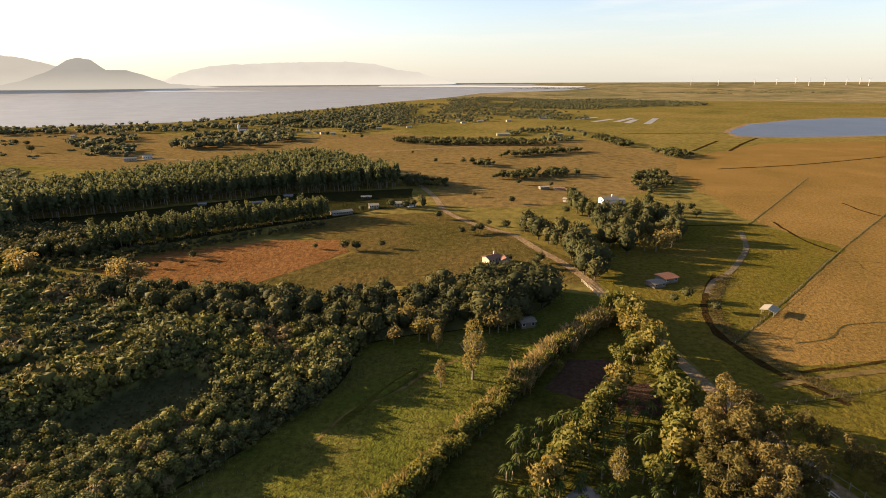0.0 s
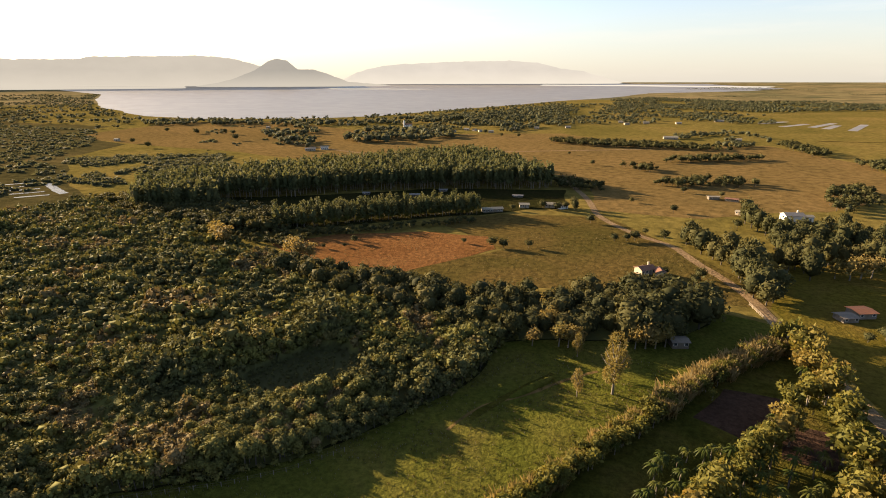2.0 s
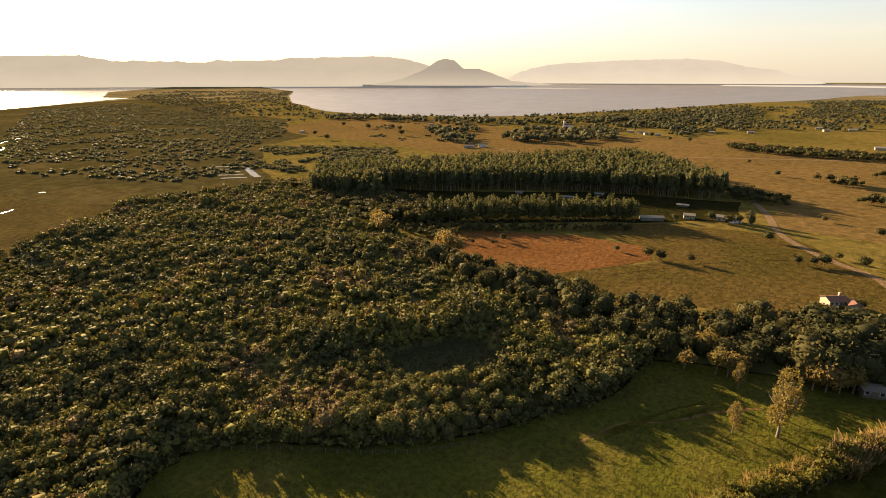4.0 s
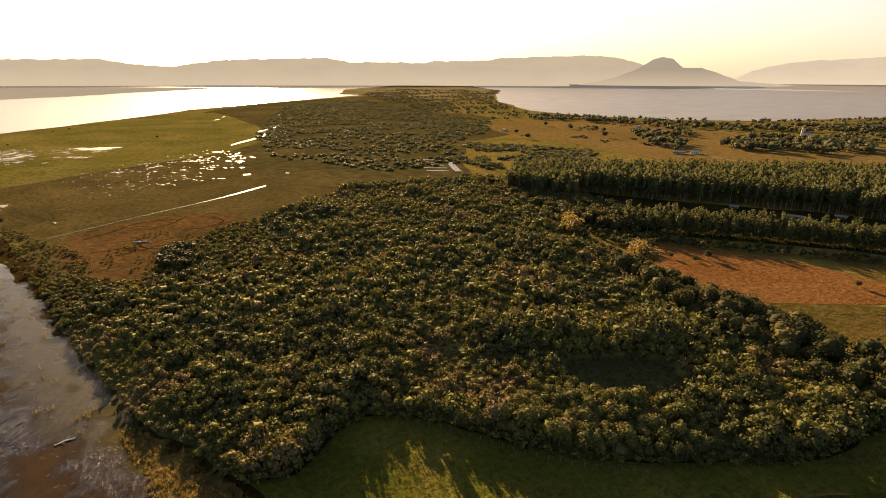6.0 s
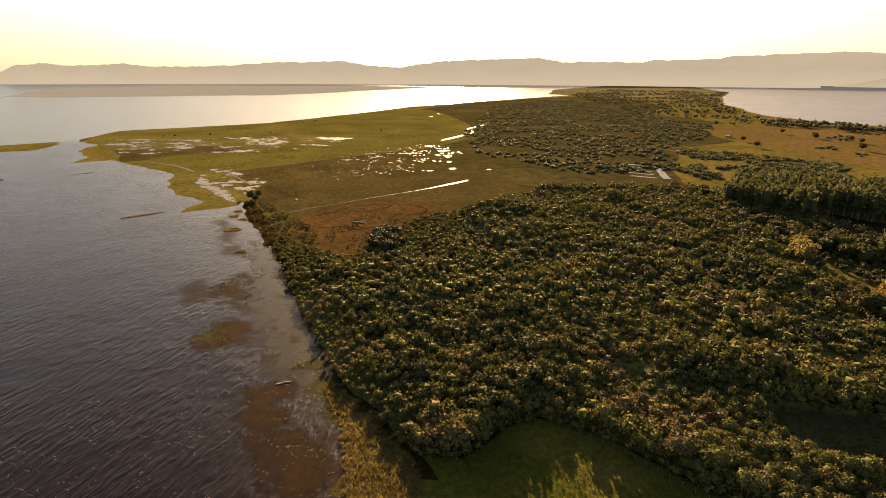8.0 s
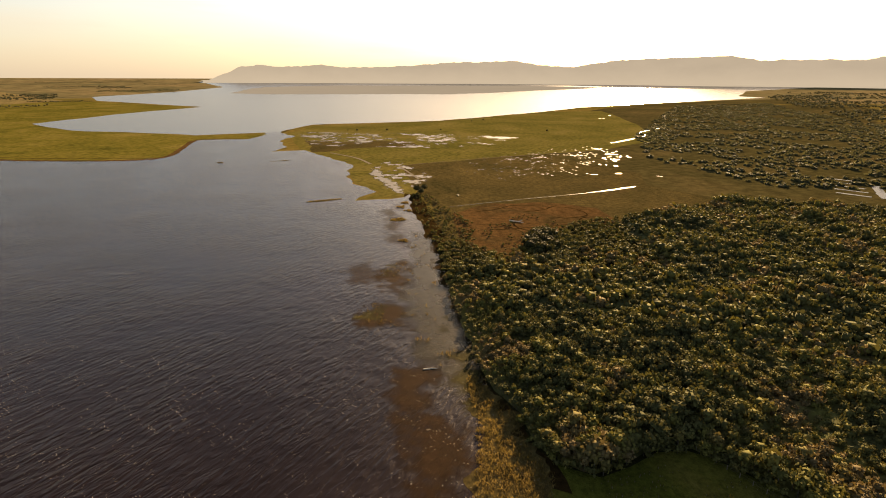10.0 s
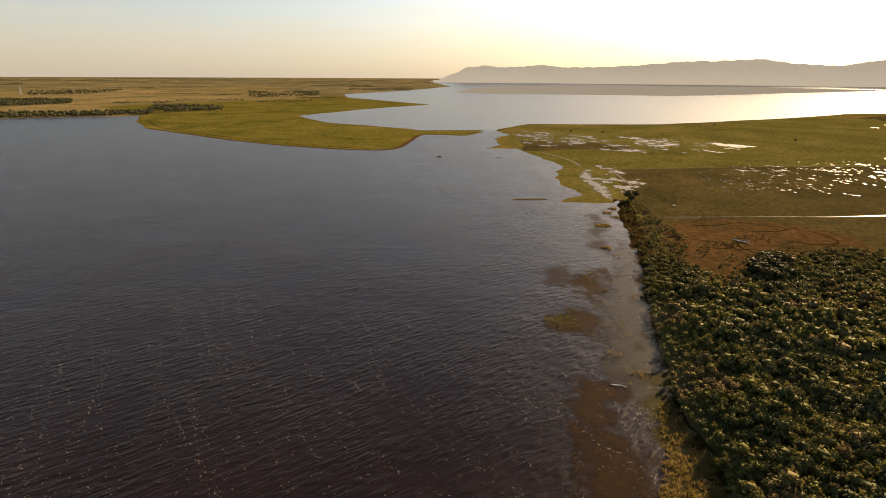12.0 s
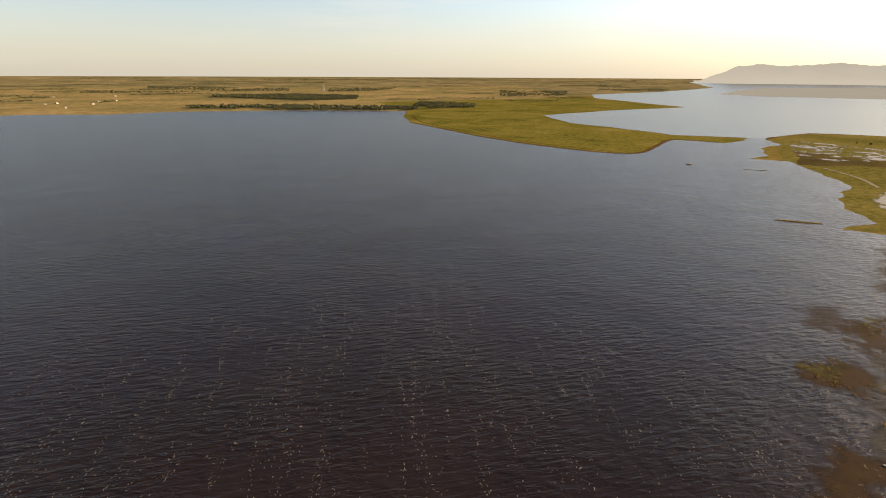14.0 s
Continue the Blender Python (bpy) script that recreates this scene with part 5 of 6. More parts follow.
# ---- reeds, islets and wet hollows ----
REED_BEDS = [[(-204, -38), (-223, -33), (-226, -27), (-204, -25), (-187, -25), (-192, -31)], [(-168, -38), (-180, -34), (-182, -28), (-178, -22), (-162, -19), (-160, -25), (-163, -33)]]
WEEDS = [([(-206, -42), (-228, -35), (-230, -25), (-204, -22), (-183, -23), (-190, -34)], WEED_SHOAL, 0.131), ([(-164, -42), (-182, -37), (-186, -27), (-178, -19), (-158, -16), (-155, -26), (-158, -36)], WEED_SHOAL, 0.132),
         ([(-122, -26), (-137, -23), (-140, -13), (-136, -7), (-120, -3), (-108, 4), (-92, 6), (-70, 0), (-80, -12), (-104, -16)], WEED_SHOAL, 0.133), ([(-213, -56), (-236, -43), (-203, -30), (-193, -46)], WEED_SHOAL, 0.134)]
ALGAE = [([(-144, -7), (-152, 3), (-134, 6), (-122, 3), (-112, 6), (-112, 0), (-126, -5)], ALGAE_SHOAL, 0.135), ([(-163, -14), (-173, -5), (-160, -3), (-156, -9)], ALGAE_SHOAL, 0.136), ([(-206, -40), (-225, -35), (-225, -29), (-205, -30)], ALGAE_SHOAL, 0.137),
         ([(-166, -40), (-181, -36), (-178, -28), (-165, -30)], ALGAE_SHOAL, 0.138), ([(-320, -56), (-345, -46), (-245, -27), (-255, -42)], WEED_SHOAL, 0.139)]
SANDS = [(-292, -33), (-252, -13), (-217, -8), (-186, -3), (-163, 2), (-146, 6), (-120, 6), (-114, 0), (-124, -10), (-136, -14), (-150, -19), (-168, -24), (-195, -27), (-225, -29), (-257, -32)]


def shallows(name, poly, z, material, label, fade=5.0, cell=1.1, strength=1.0, seed=0):
    """A sheet of shallow water whose weed or sand thins out unevenly towards the rim."""
    ring = np.array(poly, float)
    xs = np.arange(ring[:, 0].min() - 1, ring[:, 0].max() + 1, cell)
    ys = np.arange(ring[:, 1].min() - 1, ring[:, 1].max() + 1, cell)
    gx, gy = np.meshgrid(xs, ys)
    pts = np.stack([gx.ravel(), gy.ravel()], 1)
    near = np.full(len(pts), 1e9)
    for a, b in zip(ring, np.roll(ring, -1, 0)):
        t = np.clip(((pts - a) @ (b - a)) / ((b - a) @ (b - a)), 0, 1)
        near = np.minimum(near, np.linalg.norm(pts - a - t[:, None] * (b - a), axis=1))
    near = np.where(inside(pts, [tuple(p) for p in ring]), near, -near)
    uneven = sway(pts, 9, seed) * 6.0 + sway(pts, 2.8, seed + 1) * 3.0
    depth = np.clip((near + np.where(near > 0, uneven, 0)) / fade, 0, 1) * (near > 0)
    depth = depth * depth * (3 - 2 * depth) * strength
    nx, faces = len(xs), []
    for j in range(len(ys) - 1):
        for i in range(nx - 1):
            q = (j * nx + i, j * nx + i + 1, (j + 1) * nx + i + 1, (j + 1) * nx + i)
            if max(depth[k] for k in q) > 0.01:
                faces.append(q)
    ob = mesh_object(name, [(x, y, z) for x, y in pts], faces, material)
    ob.data.attributes.new("depth", "FLOAT", "POINT").data.foreach_set("value", depth.astype(np.float32))
    bm = bmesh.new()
    bm.from_mesh(ob.data)
    bmesh.ops.delete(bm, geom=[v for v in bm.verts if not v.link_faces], context="VERTS")
    bm.to_mesh(ob.data)
    bm.free()
    return tagged(ob, label, "water", "", "structure")


shallows("water_shallows", SANDS, 0.126, SAND_SHOAL, "olive shallow water over sand along the forest", 7.0, 1.1, 0.85, 1)
for i, (line, material, z) in enumerate(WEEDS + ALGAE):
    brown = material == WEED_SHOAL
    shallows("water_weeds", line, z, material, "brown weed under shallow water" if brown else "green algae floating on shallow water", 8.0 if brown else 6.0, 1.0, (0.45 if i in (3, 8) else 0.85) if brown else 0.95, 10 + i)


def hollows(name, poly, count, size, material, z, label, seed, category="pools"):
    """Ragged pools of standing water, too many to count, as one sheet."""
    rng = np.random.default_rng(seed)
    xs, ys = [p[0] for p in poly], [p[1] for p in poly]
    pts = np.stack([rng.uniform(min(xs), max(xs), count), rng.uniform(min(ys), max(ys), count)], 1)
    pts = pts[inside(pts, poly)]
    verts, faces = [], []
    for n, (x, y) in enumerate(pts):
        r = size * rng.uniform(0.3, 1.0) ** 2 + 0.6
        turn = rng.normal() * 0.2 + math.atan2(y, x) + math.pi / 2
        base, sides = len(verts), 14
        for k in range(sides):
            a = 2 * math.pi * k / sides
            q = r * (1 + 0.55 * noise.noise(Vector((math.cos(a) * 1.3 + n * 7.1, math.sin(a) * 1.3, seed))) + rng.uniform(-0.15, 0.15))
            u, v = math.cos(a) * q * 3.2, math.sin(a) * q * 0.6
            verts.append((x + u * math.cos(turn) - v * math.sin(turn), y + u * math.sin(turn) + v * math.cos(turn), z + n * 0.00002))
        faces.append(tuple(range(base, base + sides)))
    return tagged(mesh_object(name, verts, faces, material), label, category, "", "stuff")


REEDY = [(-131, 0), (-131, 4), (-119, 8), (-115, 13), (-103, 14), (-92, 19), (-76, 17), (-60, 4), (-78, 2), (-97, 3), (-112, 3)]
patch("reed_flat", REEDY, 0.128, MARSH_BROWN, "flattened straw-coloured reeds on the lake edge", 1.2, 5.0, category="shore", seed=37)
tufts("shore_reeds", REEDY, 3600, REEDS, "straw-coloured reeds on the lake edge", (0.2, 0.5), (0.3, 1.0), 71, 0.1, 0.1, category="reeds")
tufts("reed_clumps", REEDY, 420, REEDS, "dark reed clumps among flattened straw", (0.35, 0.75), (0.0, 0.2), 72, 0.1, category="reeds")
for i, line in enumerate(REED_BEDS):
    tufts("flooded_reeds", line, 260, REEDS, "thin brown reeds standing in shallow water", (0.15, 0.4), (0.0, 0.3), 75 + i, 0.12, 0.4, "reeds")
ISLETS = [[(-340, -108), (-344, -98), (-352, -86), (-354, -88), (-348, -99), (-344, -107)], [(-512, -196), (-516, -190), (-524, -178), (-520, -180), (-514, -190)], [(-500, -243), (-502, -237), (-500, -237)],
          [(-302, -44), (-305, -40), (-300, -36), (-297, -40), (-298, -46)], [(-322, -41), (-326, -37), (-320, -35)], [(-344, -46), (-348, -41), (-341, -40)], [(-332, -47), (-336, -42), (-328, -41)], [(-258, -36), (-262, -32), (-256, -30)]]
for i, line in enumerate(ISLETS):
    patch("islet", line, 0.17, MARSH_BROWN, "low grassy islet just above the lake water", 2.0, 1.2, category="islet", seed=80 + i)
    tufts("islet_grass", line, 160, REEDS, "short marsh grass on an islet", (0.25, 0.5), (0.0, 0.6), 90 + i, 0.15)
shallows("water_inlet", [(-370, -46), (-400, -51), (-440, -68), (-478, -82), (-480, -90), (-450, -86), (-420, -74), (-382, -58)], 0.12, FLAT_SHOAL, "shallow bright inlet between grassy banks", 3.0, 1.2, 0.95, 30)


def flood(name, poly, z, material, label, grain, level, cell, seed, fine=0.3, soft=0.05):
    """Standing water that fills the hollows of a marsh: the low parts of an uneven ground."""
    ring = np.array(poly, float)
    xs = np.arange(ring[:, 0].min(), ring[:, 0].max(), cell)
    ys = np.arange(ring[:, 1].min(), ring[:, 1].max(), cell)
    gx, gy = np.meshgrid(xs, ys)
    pts = np.stack([gx.ravel(), gy.ravel()], 1)
    near = np.full(len(pts), 1e9)
    for a, b in zip(ring, np.roll(ring, -1, 0)):
        t = np.clip(((pts - a) @ (b - a)) / ((b - a) @ (b - a)), 0, 1)
        near = np.minimum(near, np.linalg.norm(pts - a - t[:, None] * (b - a), axis=1))
    rim = np.clip(near / (2.5 * grain), 0, 1)
    low = sway(pts, grain, seed) + fine * sway(pts, grain * 0.22, seed + 3) - 0.35 * (1 - rim)
    depth = np.clip((low - level) / soft, 0, 1) * inside(pts, [tuple(p) for p in ring])
    nx = len(xs)
    quads = np.array([(j * nx + i, j * nx + i + 1, (j + 1) * nx + i + 1, (j + 1) * nx + i) for j in range(len(ys) - 1) for i in range(nx - 1)])
    quads = quads[depth[quads].max(1) > 0.02]
    used, back = np.unique(quads, return_inverse=True)
    ob = mesh_object(name, [(x, y, z) for x, y in pts[used]], back.reshape(-1, 4).tolist(), material)
    ob.data.attributes.new("depth", "FLOAT", "POINT").data.foreach_set("value", depth[used].astype(np.float32))
    return tagged(ob, label, "pools", "", "stuff")


flood("marsh_pools", [(-420, 0), (-480, -25), (-570, 20), (-680, 150), (-600, 190), (-450, 105)], 0.09, POOL_SHOAL, "bright scattered pools in the flooded marsh", 9, 0.82, 1.1, 1, 1.0)
flood("spit_pools", [(-800, -262), (-790, -143), (-815, -46), (-740, 90), (-680, 40), (-630, -40), (-640, -190)], 0.09, FLAT_SHOAL, "pale flats of shallow water on the spit", 34, -0.05, 2.5, 2, 0.8, 0.3)
hollows("north_pools", [(-700, 200), (-1060, 300), (-1280, 380), (-1250, 300), (-900, 200)], 9, 2.6, PUDDLE, 0.09, "small bright pools on the wet plain", 3)
hollows("ditch_pools", [(-440, 100), (-470, 95), (-490, 170), (-450, 165)], 6, 0.9, PUDDLE, 0.09, "small bright pools beside the ditch", 4)
flood("inlet_pools", [(-395, -42), (-440, -70), (-505, -95), (-530, -70), (-440, -30)], 0.09, FLAT_SHOAL, "narrow pools behind the lake bank", 12, 0.0, 1.5, 5)
ribbon("sand_bank", [(-579, -152), (-544, -117), (-506, -95)], 3.0, 0.165, SAND, "thin pale sandy bank along the spit", "shore")
ribbon("shore_line", [(-790, -280), (-923, -262), (-1039, -50), (-1181, 58), (-1348, 187), (-1550, 307)], 7.0, 0.09, MARSH_BROWN, "dark reedy rim of the lake", "shore", 3.0)
ribbon("shore_rim", [(-700, -300), (-683, -352), (-600, -330), (-536, -312), (-508, -335), (-498, -431), (-511, -541), (-536, -648), (-563, -767)], 6.0, 0.175, MARSH_RUST, "thin brown reedy rim of the spit", "shore", 3.0)
ribbon("spit_ditch", [(-520, -322), (-512, -431), (-525, -541), (-552, -650), (-585, -765), (-650, -880)], 2.2, 0.178, REED_BED, "dark ditch behind the spit's shore", "ditch", 1.0)
ribbon("shore_sand", [(-735, -1008), (-560, -1162), (-321, -1286), (-180, -1282), (-46, -1359), (200, -1352)], 10.0, 0.12, SAND, "pale beach along the far shore", "shore", 4.0)
for points, width in (([(255, 494), (350, 519), (473, 571)], 3.0), ([(332, 623), (390, 700), (444, 764)], 4.0), ([(290, 624), (371, 730)], 4.0), ([(193, 302), (187, 265), (190, 242)], 1.6), ([(268, 350), (267, 312), (300, 280)], 1.6), ([(276, 838), (443, 839)], 5.0),
                      ([(139, 294), (172, 295)], 1.5), ([(97, 133), (131, 140), (170, 150)], 1.2)):
    ribbon("field_ditch", points, width, 0.115, REED_BED, "dark weedy drainage ditch in the plain", "ditch", 0.8)
for points in ([(280, 1146), (340, 1214)], [(298, 1082), (360, 1159)], [(342, 1079), (413, 1191)], [(354, 1050), (402, 1139)], [(382, 1021), (455, 1170)]):
    ribbon("flooded_bed", points, 13.0, 0.1, SHALLOW, "pale flooded field bed", "field", 1.0)
for k in range(5):
    ribbon("flooded_row", [(-461 + k * 15, 303 - k * 8), (-446 + k * 15, 318 - k * 8)], 3.4, 0.14, PUDDLE, "narrow bright flooded planting row", "field", 0.6)
ribbon("farm_pond", [(-430, 319), (-405, 305), (-380, 292)], 6.0, 0.14, PUDDLE, "long bright farm pond beside trees", "pond", 1.0)

tufts("mud_tufts", [(-289, -31), (-241, -20), (-205, -14), (-169, -7), (-128, 1), (-123, -7), (-169, -21), (-257, -28)], 90, REEDS, "small dark tufts in the shallows", (0.4, 1.0), (0.0, 0.3), 78, 0.12, category="reeds")


def log(x, y, turn, length, thick, label):
    """A bleached fallen trunk with two broken limbs."""
    v, f = merge([tube([(0, 0, thick), (length * 0.5, 0.2, thick), (length, -0.3, thick * 1.4)], [thick, thick * 0.8, thick * 0.4], 7),
                  tube([(length * 0.55, 0, thick), (length * 0.8, length * 0.3, thick * 3)], [thick * 0.5, thick * 0.15], 5), tube([(length * 0.3, 0, thick), (length * 0.45, -length * 0.25, thick * 2)], [thick * 0.5, thick * 0.15], 5)])
    o = mesh_object("fallen_log", v.tolist(), f.tolist(), DRIFT)
    o.matrix_world = pose(x, y, 0.06, 0, 0, turn)
    return tagged(o, label, "log")


DRIFT = plain("bleached_wood", (0.75, 0.68, 0.56), 0.85, 2.0, 0.3)
log(-302, 24, 60, 9, 0.35, "pale fallen trunk lying in the rust-brown marsh")
log(-134, -12, 100, 4, 0.16, "pale driftwood stranded on the weed bed")
log(-372, -8, 10, 5, 0.3, "pale stump beside the marsh ditch")

# wind-blown flecks of foam on the near lake
def foam():
    """Flecks lined up in windrows."""
    rng = np.random.default_rng(12)
    verts, faces = [], []
    c, t = math.cos(radians(WINDROW)), math.sin(radians(WINDROW))
    spots = []
    for k in range(560):
        x, y = rng.uniform(-150, 30), rng.uniform(-190, 0)
        reach, drift = rng.uniform(10, 70), rng.normal() * 0.12
        for i in range(int(reach / 2.2)):
            q = rng.uniform(0, reach)
            spots.append((x + c * q - t * q * drift + rng.normal() * 0.35, y + t * q + c * q * drift + rng.normal() * 0.35))
    spots = np.array(spots)
    spots = spots[inside(spots, NEAR_LAKE)]
    for x, y in spots[:7500]:
        a, l, w = radians(WINDROW) + rng.normal() * 0.5, rng.uniform(0.1, 0.42), rng.uniform(0.014, 0.034)
        u0, v0 = math.cos(a), math.sin(a)
        b = len(verts)
        for u, v in ((-l, 0), (0, -w), (l, rng.uniform(-0.1, 0.1)), (0, w)):
            verts.append((x + u * u0 - v * v0, y + u * v0 + v * u0, 0.15))
        faces.append((b, b + 1, b + 2, b + 3))
    return tagged(mesh_object("foam_flecks", verts, faces, FOAM), "small pale foam flecks on dark water", "foam", "", "stuff")


WINDROW = 57.0
FOAM = plain("foam", (0.5, 0.45, 0.38), 0.7, 2.0, 0.2)
foam()

# ---- buildings, fences and masts ----


def box(bm, sx, sy, sz, x=0.0, y=0.0, z=0.0, bevel=0.0):
    """A block with its base at z."""
    made = bmesh.ops.create_cube(bm, size=1, matrix=Matrix.Translation((x, y, z + sz / 2)) @ Matrix.Diagonal((sx, sy, sz, 1)))
    if bevel:
        edges = list({e for v in made["verts"] for e in v.link_edges})
        bmesh.ops.bevel(bm, geom=edges, offset=bevel, segments=1, affect="EDGES")


def part(name, bm, material, parent, label=""):
    me = bpy.data.meshes.new(name)
    bm.to_mesh(me)
    bm.free()
    me.materials.append(material)
    o = new(name, me)
    o.parent = parent
    if label:
        o["label"] = label
    return o


def block(name, material, parent, sx, sy, sz, x=0.0, y=0.0, z=0.0, bevel=0.02, label=""):
    bm = bmesh.new()
    box(bm, sx, sy, sz, x, y, z, bevel)
    return part(name, bm, material, parent, label)


def slope(name, material, parent, length, run, rise_by, thick, x, y, z, turn, label=""):
    """One pitched roof slab that falls from the ridge."""
    bm = bmesh.new()
    pts = [(-length / 2, 0, 0), (length / 2, 0, 0), (length / 2, run, -rise_by), (-length / 2, run, -rise_by)]
    low = [bm.verts.new(p) for p in pts]
    high = [bm.verts.new((p[0], p[1], p[2] + thick)) for p in pts]
    bm.faces.new(low[::-1])
    bm.faces.new(high)
    for i in range(4):
        bm.faces.new((low[i], low[(i + 1) % 4], high[(i + 1) % 4], high[i]))
    bm.transform(Matrix.Translation((x, y, z)) @ Matrix.Rotation(radians(turn), 4, "Z"))
    return part(name, bm, material, parent, label)


def house(x, y, turn, sx, sy, h, wall, roof, label, windows=3, pitch=0.35, chimney=False, category="house", group=""):
    """A small gabled house with door, windows and an overhanging roof."""
    root = new("house")
    bm = bmesh.new()
    box(bm, sx, sy, h)
    top = h + sy / 2 * pitch
    for e in (-1, 1):
        a = [bm.verts.new((e * sx / 2 * k, yy, z)) for k in (1.0, 0.96) for yy, z in ((-sy / 2, h), (sy / 2, h), (0, top))]
        bm.faces.new(a[:3])
        bm.faces.new(a[3:])
        for i in range(3):
            bm.faces.new((a[i], a[(i + 1) % 3], a[3 + (i + 1) % 3], a[3 + i]))
    bmesh.ops.recalc_face_normals(bm, faces=bm.faces[:])
    part("wall", bm, wall, root)
    over = 0.45
    run = sy / 2 + over
    for t in (0, 180):
        slope("roof", roof, root, sx + 2 * over, run, run * pitch, 0.12, 0, 0, top + 0.03, t)
    low = min(1.0, (h - 0.1) / 2.1)
    for side in (-1, 1):
        for k in range(windows):
            wx = (k + 0.5) / windows * sx - sx / 2
            if side < 0 and k == windows // 2:
                block("door", WOOD_GREY, root, 0.9, 0.08, 2.05 * low, wx, side * (sy / 2 + 0.02), 0.02)
            else:
                win = block("window", PLASTER, root, 1.2, 0.08, 1.1 * low, wx, side * (sy / 2 + 0.02), 0.95 * low)
                block("pane", GLASS_DARK, win, 1.0, 0.04, 0.9 * low, wx, side * (sy / 2 + 0.05), 1.05 * low)
    if chimney:
        block("chimney", wall, root, 0.7, 0.7, 2.0, sx * 0.3, sy * 0.15, top - 0.8)
    root.matrix_world = pose(x, y, 0.05 + rise(math.hypot(x, y)), 0, 0, turn)
    return tagged(root, label, category, group)


def open_shed(x, y, turn, sx, sy, h, roof, label):
    """An open shelter: six posts, rails and two pale roof slabs."""
    root = new("open_shed")
    for px in (-sx / 2 + 0.2, 0, sx / 2 - 0.2):
        for py in (-sy / 2 + 0.2, sy / 2 - 0.2):
            block("post", WOOD_GREY, root, 0.2, 0.2, h, px, py)
    for py in (-sy / 2 + 0.2, sy / 2 - 0.2):
        block("rail", WOOD_GREY, root, sx, 0.1, 0.16, 0, py, h * 0.45)
        block("beam", WOOD_GREY, root, sx, 0.16, 0.2, 0, py, h - 0.02)
    for t, drop in ((0, 0.7), (180, 0.7)):
        slope("roof", roof, root, sx + 1.0, sy / 2 + 0.5, drop, 0.1, 0, 0, h + 0.72, t)
    root.matrix_world = pose(x, y, 0.05, 0, 0, turn)
    return tagged(root, label, "shed")


house(22, 232, 35, 7, 5, 2.5, PLASTER_CREAM, ROOF_RED, "cream farmhouse with a red tiled roof in the pasture", 4, 0.4, True)
house(28, 231, 100, 4.5, 4, 2.2, PLASTER_CREAM, ROOF_RED, "small white annex with a red tiled roof", 2, 0.4)
house(92.5, 207, 20, 6.5, 6, 2.2, ROOF_DARK, ROOF_ORANGE, "low house with a bright orange roof by the track", 3, 0.12)
house(86, 201.5, 20, 5.5, 5, 1.7, ROOF_DARK, ROOF_DARK, "grey-roofed shed beside the orange-roofed house", 3, 0.15, category="shed")
house(109, 345, 10, 10, 8, 5.0, PLASTER, ROOF_GREY, "white two-storey farmhouse among grove trees", 4, 0.3, True)
house(118, 352, 10, 7, 5, 3.0, PLASTER, ROOF_PALE, "white outbuilding beside the farmhouse", 2, 0.3)
house(-64, 325, 26, 13, 5, 2.0, ROOF_DARK, ROOF_PALE, "long pale farm barn beside the plantation", 6, 0.3, category="barn")
house(-46, 342, 12, 6, 5, 2.2, PLASTER_CREAM, ROOF_PALE, "white farm building with a pale roof", 4, 0.3, category="barn")
house(-30, 347, 5, 6.5, 5, 2.4, PLASTER_CREAM, ROOF_PALE, "pale farmhouse near the road's bend", 3, 0.35)
house(-22, 346, 40, 6, 5, 2.6, PLASTER, ROOF_RED, "tiny white cottage near the road's bend", 2, 0.35)
# four huts: bark-dark walls and greyed roofs carry the plantation's shade
house(-55, 373, 5, 7, 4, 1.3, BARK, ROOF_GREY, "low pale-roofed shed in the plantation's shade", 4, 0.2, category="shed")
house(-163, 352, 15, 5, 4, 1.3, BARK, ROOF_GREY, "small pale-roofed hut under tall eucalyptus", 3, 0.25, category="hut")
house(-127, 356, 15, 7, 4, 1.3, BARK, ROOF_GREY, "long low house below the plantation", 4, 0.25)
house(-112, 378, 15, 6, 4, 1.3, BARK, ROOF_GREY, "pale-roofed wooden hut at the plantation's edge", 3, 0.25, category="hut")
house(-332, 566, 30, 12, 7, 2.6, PLASTER_CREAM, ROOF_GREY, "large grey-roofed farm building beyond the plantation", 5, 0.25, category="barn")
house(-322, 582, 30, 9, 6, 3.2, PLASTER, ROOF_PALE, "white house beyond the plantation", 4, 0.3)
house(28, 165, 15, 5, 4, 2.2, ROOF_DARK, ROOF_DARK, "small grey-roofed hut under dark trees", 3, 0.2, category="hut")
house(77, 403, 12, 7, 4, 1.9, WOOD_GREY, ROOF_PALE, "low pale farm shed out on the pasture", 2, 0.2, category="shed")
house(88, 399, -20, 8, 3.5, 1.8, WOOD_GREY, ROOF_RED, "low shed with a rusty red roof", 3, 0.25, category="shed")
house(85, 358, -35, 5, 3.5, 2.1, PLASTER_CREAM, ROOF_PALE, "white hut at the grove's edge", 3, 0.3, category="hut")
house(67, 112.5, 70, 4.5, 3.2, 2.4, WOOD_GREY, ROOF_ORANGE, "small wooden hut with a bright orange roof", 2, 0.3, category="hut")
house(27, 84, 40, 5, 4, 2.4, PLASTER_CREAM, ROOF_DARK, "grey-roofed house in the palm garden", 3, 0.2)
open_shed(116, 174, 45, 5.2, 4.2, 1.8, ROOF_PALE, "open wooden shelter with a pale roof on posts")
